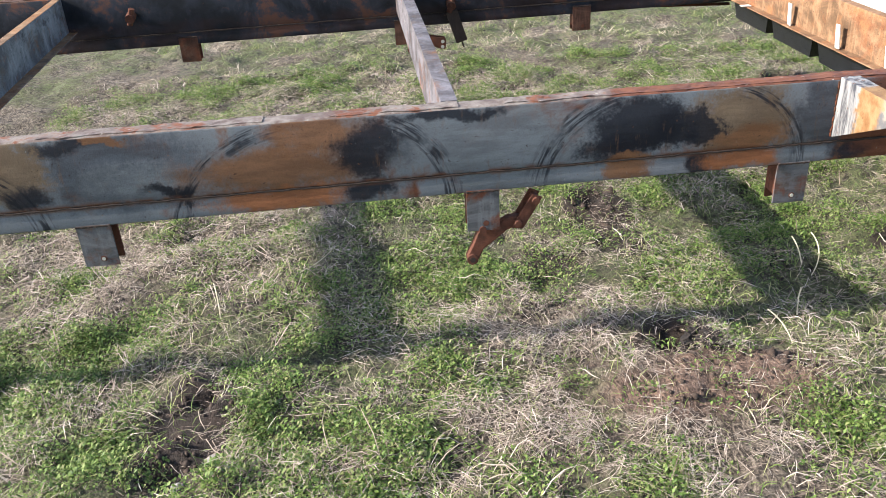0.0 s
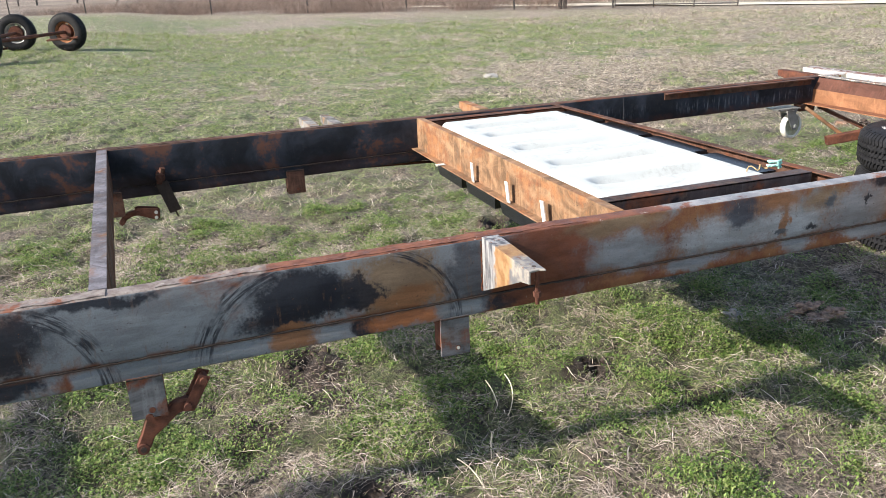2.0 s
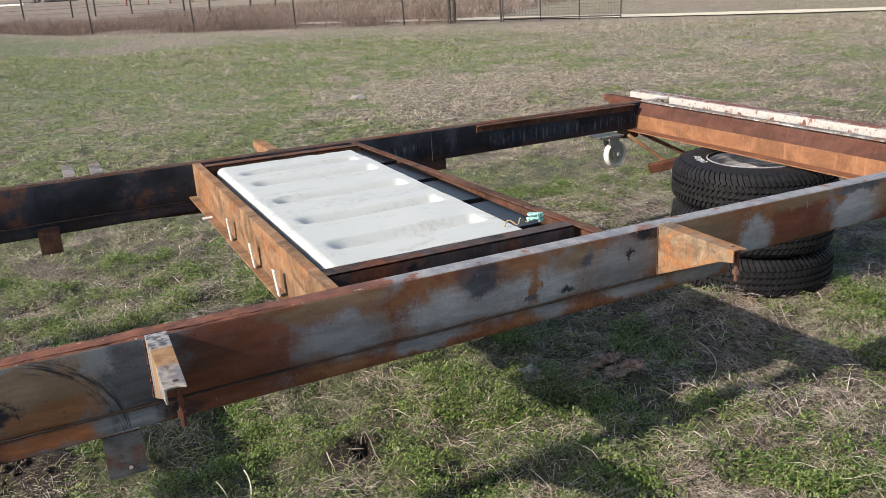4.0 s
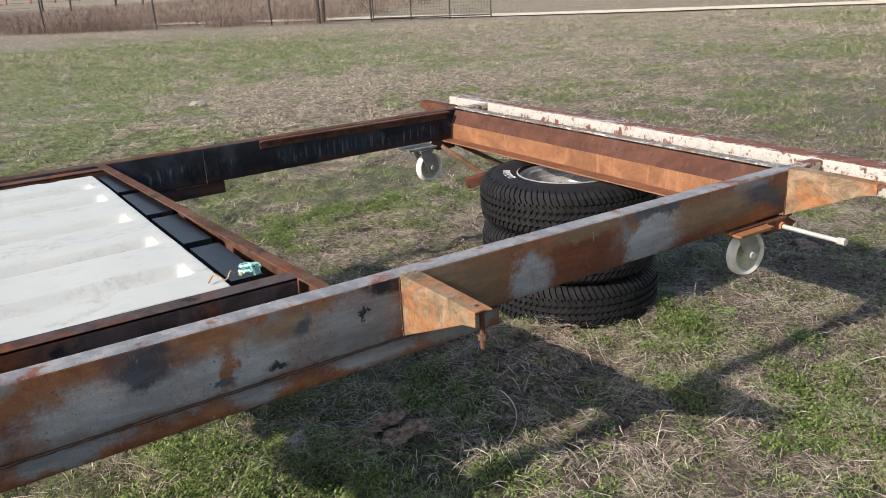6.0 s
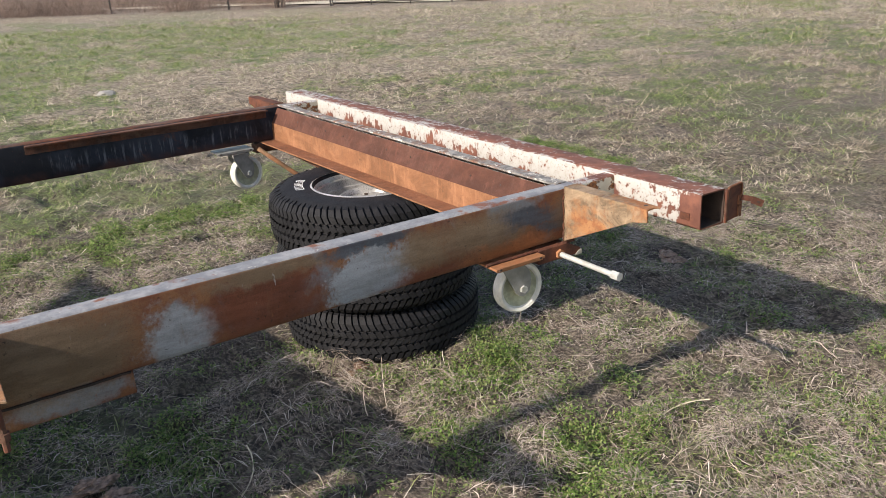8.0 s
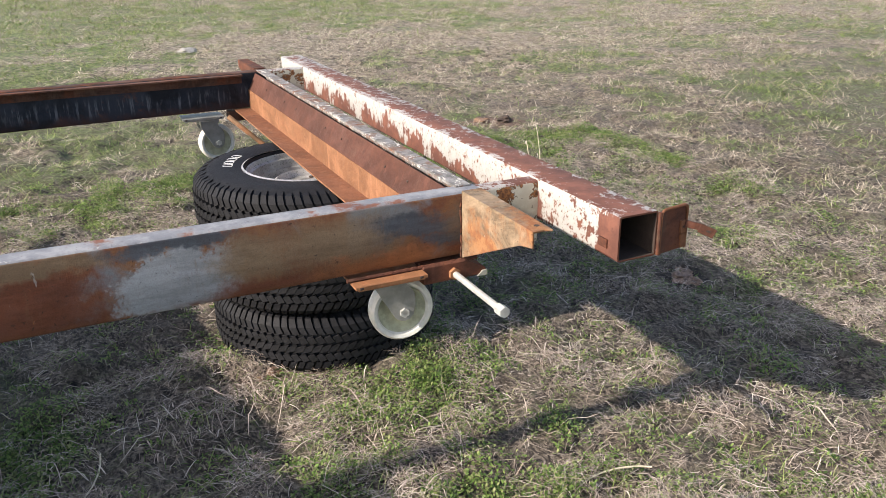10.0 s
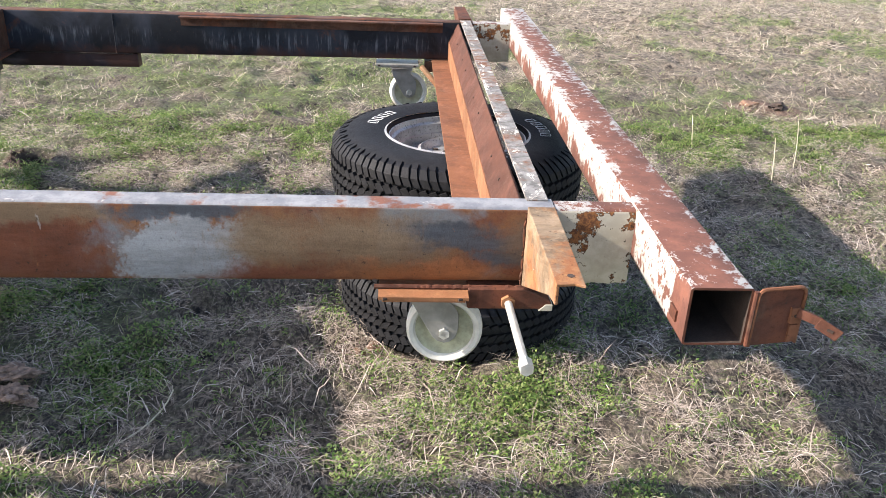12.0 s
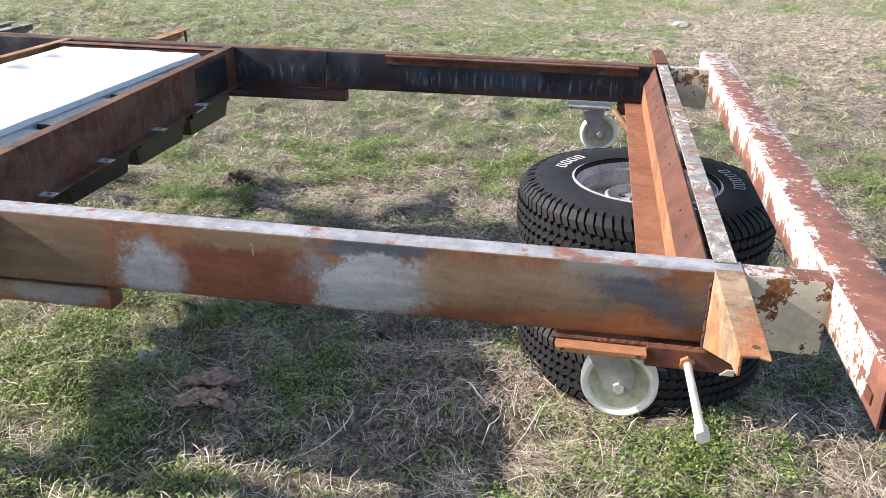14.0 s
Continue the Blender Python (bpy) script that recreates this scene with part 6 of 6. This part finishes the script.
def ribbons(name, mat, label, P, head, length, width, lift, segs, seed, lean=None, category="grass"):
    """Many narrow bent strips: P places, head directions, lift: how steeply each rises (0 lying, 1 upright)."""
    rs = np.random.RandomState(seed)
    n = len(P)
    t = np.linspace(0, 1, segs + 1)
    d = np.stack((np.cos(head), np.sin(head)), -1)
    side = np.stack((-np.sin(head), np.cos(head)), -1)
    bend = rs.normal(0, 0.17, n)
    verts = np.zeros((n, segs + 1, 2, 3), np.float32)
    for i, u in enumerate(t):
        run = length * u * (1 - lift * (1 - 0.55 * u))
        up = length * lift * u * (1 - 0.35 * u) + (1 - lift) * (4 * u * (1 - u)) * length * rs.uniform(0.02, 0.22, n)
        c = P[:, :2] + d * run[:, None] + side * (bend * length * u * u)[:, None]
        w = width * (0.5 if i == 0 else (1.0 if u < 0.8 else 0.35))
        tw = rs.uniform(-0.6, 0.6, n) * (1 - lift)
        verts[:, i, 0, :2] = c - side * w[:, None] * 0.5
        verts[:, i, 1, :2] = c + side * w[:, None] * 0.5
        verts[:, i, 0, 2] = P[:, 2] + up - w * tw * 0.5
        verts[:, i, 1, 2] = P[:, 2] + up + w * tw * 0.5
    base = (np.arange(n) * (segs + 1) * 2)[:, None, None]
    q = np.array([[2 * i, 2 * i + 1, 2 * i + 3, 2 * i + 2] for i in range(segs)])[None]
    me = bpy.data.meshes.new(name)
    fill_mesh(me, verts.reshape(-1, 3), (base + q).reshape(-1, 4))
    me.materials.append(mat)
    return tagged(new(name, me), label, category, kind="stuff")


def leaves(name, mat, label, P, size, seed, tilt=0.7):
    """Small folded leaves of four points each."""
    rs = np.random.RandomState(seed)
    n = len(P)
    a, b = rs.uniform(0, 2 * np.pi, n), rs.uniform(0.0, tilt, n)
    f = np.stack((np.cos(a) * np.cos(b), np.sin(a) * np.cos(b), np.sin(b)), -1)
    s = np.stack((-np.sin(a), np.cos(a), rs.uniform(-0.3, 0.3, n)), -1)
    up = np.cross(f, s)
    shape = ((0, 0, 0), (0.62, 0.27, 0.10), (1.05, 0, -0.08), (0.62, -0.27, 0.10))
    verts = np.stack([P + size[:, None] * (f * u + s * v + up * w) for u, v, w in shape], 1)
    base = (np.arange(n) * 4)[:, None, None]
    q = np.array([[0, 1, 2, 3]])[None]
    me = bpy.data.meshes.new(name)
    fill_mesh(me, verts.reshape(-1, 3), (base + q).reshape(-1, 4))
    me.materials.append(mat)
    return tagged(new(name, me), label, "weeds", kind="stuff")


def sow(n, x0, x1, y0, y1, seed, keep=None, near=0.0):
    """Random places on the ground; keep(x, y) gives the chance that one stays; near > 0 crowds them towards y0."""
    rs = np.random.RandomState(seed)
    x, v = rs.uniform(x0, x1, n), rs.uniform(0, 1, n)
    y = y0 + (y1 - y0) * v ** (1 + near)
    if keep is not None:
        k = rs.uniform(0, 1, n) < keep(x, y)
        x, y = x[k], y[k]
    return np.stack((x, y, height(x, y)), -1)


def clear(x, y):
    """False under the stacked wheels and in the burrows."""
    ok = np.hypot(x - 4.465, y - 3.05) > 0.36
    for bx, by, r, _ in BURROWS:
        ok &= np.hypot(x - bx, y - by) > 0.8 * r
    return ok


def meadow():
    rs = np.random.RandomState(77)
    clump = lambda x, y: value_noise(x, y, 0.22, 61, 2)
    P = sow(95000, -1.7, 7.2, 1.05, 5.4, 1, lambda x, y: clear(x, y) * np.clip(1.1 - 0.6 * growth(x, y), 0.3, 1) * (0.10 + 1.4 * smooth(clump(x, y), 0.42, 0.62)) * (1 - 0.8 * bare(x, y)), 0.12)
    n = len(P)
    P[:, 2] += rs.uniform(0.0, 0.020, n)
    drift = 6.28 * value_noise(P[:, 0], P[:, 1], 0.35, 91, 2)
    ribbons("dead_grass", M_STRAW, "matted pale dead grass and straw lying on the ground", P, drift + rs.normal(0, 0.9, n), rs.gamma(2.4, 0.017, n) + 0.012, rs.gamma(4, 0.00030, n) + 0.0006, np.clip(rs.normal(0.06, 0.17, n), 0, 0.8), 3, 2)
    # Short broken fibres, thickest where straw has drifted together.
    drifts = lambda x, y: value_noise(x, y, 0.13, 95, 3)
    P = sow(520000, -1.7, 7.2, 1.05, 5.0, 41, lambda x, y: clear(x, y) * np.clip(1.05 - 0.55 * growth(x, y), 0.25, 1) * (0.10 + 1.05 * smooth(drifts(x, y), 0.44, 0.62)) * (1 - 0.85 * bare(x, y)), 0.25)
    n = len(P)
    P[:, 2] += rs.uniform(0.0, 0.046, n) * (0.10 + 1.4 * smooth(drifts(P[:, 0], P[:, 1]), 0.3, 0.75))
    drift = 6.28 * value_noise(P[:, 0], P[:, 1], 0.3, 97, 2)
    ribbons("broken_straw", M_STRAW, "short broken pale straw covering the ground", P, drift + rs.normal(0, 1.0, n), rs.gamma(3, 0.010, n) + 0.007, rs.gamma(4, 0.00028, n) + 0.0007, np.clip(rs.normal(0.0, 0.22, n), -0.35, 0.8), 1, 43)
    P = sow(4200, -1.7, 7.2, 1.05, 5.4, 3, lambda x, y: clear(x, y) * (1 - 0.5 * growth(x, y)) * (0.2 + 1.0 * smooth(drifts(x, y), 0.42, 0.62)), 0.35)
    n = len(P)
    P[:, 2] += rs.uniform(0.012, 0.034, n)
    drift = 6.28 * value_noise(P[:, 0], P[:, 1], 0.4, 99, 2)
    ribbons("straw_stalk", M_STRAW, "long pale dry stalks lying about", P, drift + rs.normal(0, 0.9, n), rs.gamma(3, 0.026, n) + 0.04, rs.uniform(0.0012, 0.0030, n), np.clip(rs.normal(0.05, 0.12, n), 0, 0.55), 5, 4)
    P = sow(110000, -1.7, 7.2, 1.05, 5.4, 5, lambda x, y: clear(x, y) * (0.30 + 0.6 * growth(x, y)) * (0.35 + 0.9 * smooth(clump(x, y), 0.3, 0.6)), 0.35)
    n = len(P)
    ribbons("short_grass", M_GRASS, "short green grass blades", P, rs.uniform(0, 2 * np.pi, n), rs.gamma(5, 0.008, n) + 0.01, rs.uniform(0.0014, 0.0030, n), rs.uniform(0.25, 0.85, n), 2, 6)
    # Weeds: leafy cushions, each of some dozens of narrow leaflets in rosettes.
    C = sow(31000, -1.7, 7.2, 1.05, 5.4, 7, lambda x, y: clear(x, y) * (0.07 + 0.93 * smooth(growth(x, y), 0.12, 0.65) * smooth(value_noise(x, y, 0.20, 63, 3), 0.42, 0.57)), 0.4)
    size = rs.gamma(4.0, 0.0115, len(C)).clip(0.014, 0.085)
    count = (42 * (size / 0.045) ** 1.7).astype(int) + 5
    who = np.repeat(np.arange(len(C)), count)
    n = len(who)
    rr, aa = np.sqrt(rs.uniform(0, 1, n)), rs.uniform(0, 2 * np.pi, n)
    P = C[who].copy()
    P[:, 0] += size[who] * rr * np.cos(aa)
    P[:, 1] += size[who] * rr * np.sin(aa)
    P[:, 2] += 0.003 + 0.75 * size[who] * (1 - rr ** 2) * rs.uniform(0.2, 1.0, n)
    leaves("low_weeds", M_LEAF, "low leafy green weeds in patches", P, rs.uniform(0.006, 0.0155, n), 8, 1.0)
    # Farther out, coarser, in tufts with gaps between them.
    def fan(n, seed, keep):
        r = np.random.RandomState(seed)
        d, a = 3.2 + 20.8 * r.uniform(0, 1, n) ** 1.15, np.radians(r.uniform(-36, 66, n))
        x, y = 2.6 + d * np.sin(a), 0.6 + d * np.cos(a)
        k = ~((x > -1.7) & (x < 7.15) & (y < 5.2)) & (y > 0.9) & (y < 41 - 1.15 * x) & (r.uniform(0, 1, n) < keep(x, y))
        x, y, d = x[k], y[k], d[k]
        return np.stack((x, y, height(x, y)), -1), 0.55 + d / 16
    tuft = lambda x, y: smooth(0.6 * value_noise(x, y, 0.26, 65, 2) + 0.4 * value_noise(x, y, 0.09, 67, 2), 0.46, 0.57)
    P, s = fan(560000, 9, lambda x, y: np.clip(0.95 - 0.75 * growth(x, y), 0.10, 1) * (0.03 + 1.1 * tuft(x, y)))
    n = len(P)
    ribbons("dead_grass", M_STRAWFAR, "dry pale grass farther out in the meadow", P, rs.uniform(0, 2 * np.pi, n), (rs.gamma(4, 0.013, n) + 0.018) * s, rs.uniform(0.0030, 0.0085, n) * s, np.clip(rs.normal(0.35, 0.25, n), 0, 0.9), 1, 10)
    P, s = fan(430000, 11, lambda x, y: (0.10 + 0.95 * growth(x, y)) * (0.05 + 1.0 * tuft(x + 0.31, y)))
    n = len(P)
    ribbons("short_grass", M_GRASS, "short green grass farther out in the meadow", P, rs.uniform(0, 2 * np.pi, n), (rs.gamma(5, 0.010, n) + 0.015) * s, rs.uniform(0.0042, 0.0100, n) * s, rs.uniform(0.2, 0.8, n), 1, 12)
    # Where the walker treads.
    for mat, word, seed, lift in ((M_STRAW, "dead_grass", 51, 0.2), (M_GRASS, "short_grass", 52, 0.5)):
        P = sow(60000, -7, 11, -4.5, 1.12, seed, lambda x, y: np.clip((1.0 - 0.75 * growth(x, y)) if seed == 51 else 0.12 + 0.8 * growth(x, y), 0, 1) * np.clip(0.25 + 0.75 * smooth(y, -4.5, 0.5), 0, 1))
        r = np.random.RandomState(seed)
        n = len(P)
        ribbons(word, mat, "grass trodden along the trailer frame", P, r.uniform(0, 2 * np.pi, n), r.gamma(4, 0.016, n) + 0.03, r.uniform(0.005, 0.011, n), np.clip(r.normal(lift, 0.2, n), 0, 0.9), 1, seed)
    P = sow(150000, -14, 34, 6, 40, 13, lambda x, y: ((y > 16) | (x > 17)) * ((y < 42 - 1.15 * x) | (y > 45.5 - 1.15 * x) & (x > 15)) * smooth(value_noise(x, y, 0.5, 68, 3), 0.40, 0.60), 0.3)
    n = len(P)
    ribbons("dead_grass", M_STRAWFAR, "dry tufts of grass towards the fence", P, rs.uniform(0, 2 * np.pi, n), rs.uniform(0.05, 0.16, n), rs.uniform(0.007, 0.016, n), rs.uniform(0.2, 0.8, n), 1, 14)
    # Tall dry grass along the fence.
    def along(n, seed, back):
        r = np.random.RandomState(seed)
        s, o = r.uniform(-0.75, 1.0, n), (r.uniform(-0.12, 1.0, n) if back < 9 else r.uniform(0.14, 1.0, n)) * back
        x, y = 3.6 + 11.2 * s, 38.8 - 12.6 * s
        return np.stack((x + 0.74 * o, y + 0.67 * o, np.zeros(n)), -1), r
    P, r = along(62000, 21, 5.5)
    keep = r.uniform(0, 1, len(P)) < 0.12 + 1.2 * smooth(value_noise(P[:, 0], P[:, 1], 1.6, 71, 3), 0.40, 0.62)
    P = P[keep]
    n = len(P)
    tall = 0.05 + 1.35 * value_noise(P[:, 0], P[:, 1], 2.2, 73, 3)
    ribbons("tall_grass", M_TALL, "tall reddish dry grass along the fence", P, r.uniform(0, 2 * np.pi, n), tall * r.uniform(0.4, 1.45, n), r.uniform(0.007, 0.016, n), r.uniform(0.72, 0.97, n), 1, 22)
    # Rough dry land beyond the fence.
    P, r = along(16000, 23, 34.0)
    n = len(P)
    ribbons("tall_grass", M_TALL, "rough dry grass beyond the fence", P, r.uniform(0, 2 * np.pi, n), r.uniform(0.25, 0.7, n), r.uniform(0.02, 0.05, n), r.uniform(0.6, 0.95, n), 1, 24)


meadow()


def clod_scatter():
    """Crumbs of dark earth on the bare places."""
    rs = np.random.RandomState(5)
    P = sow(60000, -1.6, 7, 1.1, 5.3, 31, lambda x, y: smooth(bare(x, y), 0.35, 0.9) * 0.8)
    n = min(len(P), 9000)
    P = P[:n]
    shape = np.array([(0, 0, 1), (0, 0, -1), (1, 0, 0), (-1, 0, 0), (0, 1, 0), (0, -1, 0)], float)
    tri = np.array([(0, 2, 4), (0, 4, 3), (0, 3, 5), (0, 5, 2), (1, 4, 2), (1, 3, 4), (1, 5, 3), (1, 2, 5)])
    size = rs.gamma(1.6, 0.0030, n) + 0.002
    V = P[:, None] + size[:, None, None] * shape[None] * rs.uniform(0.6, 1.3, (n, 6, 1)) + rs.uniform(-0.002, 0.002, (n, 6, 3))
    me = bpy.data.meshes.new("soil_crumbs")
    fill_mesh(me, V.reshape(-1, 3), ((np.arange(n) * 6)[:, None, None] + tri[None]).reshape(-1, 3))
    me.materials.append(M_CLOD)
    tagged(new("soil_crumbs", me), "dark crumbs of bare earth", "soil", kind="stuff")


clod_scatter()
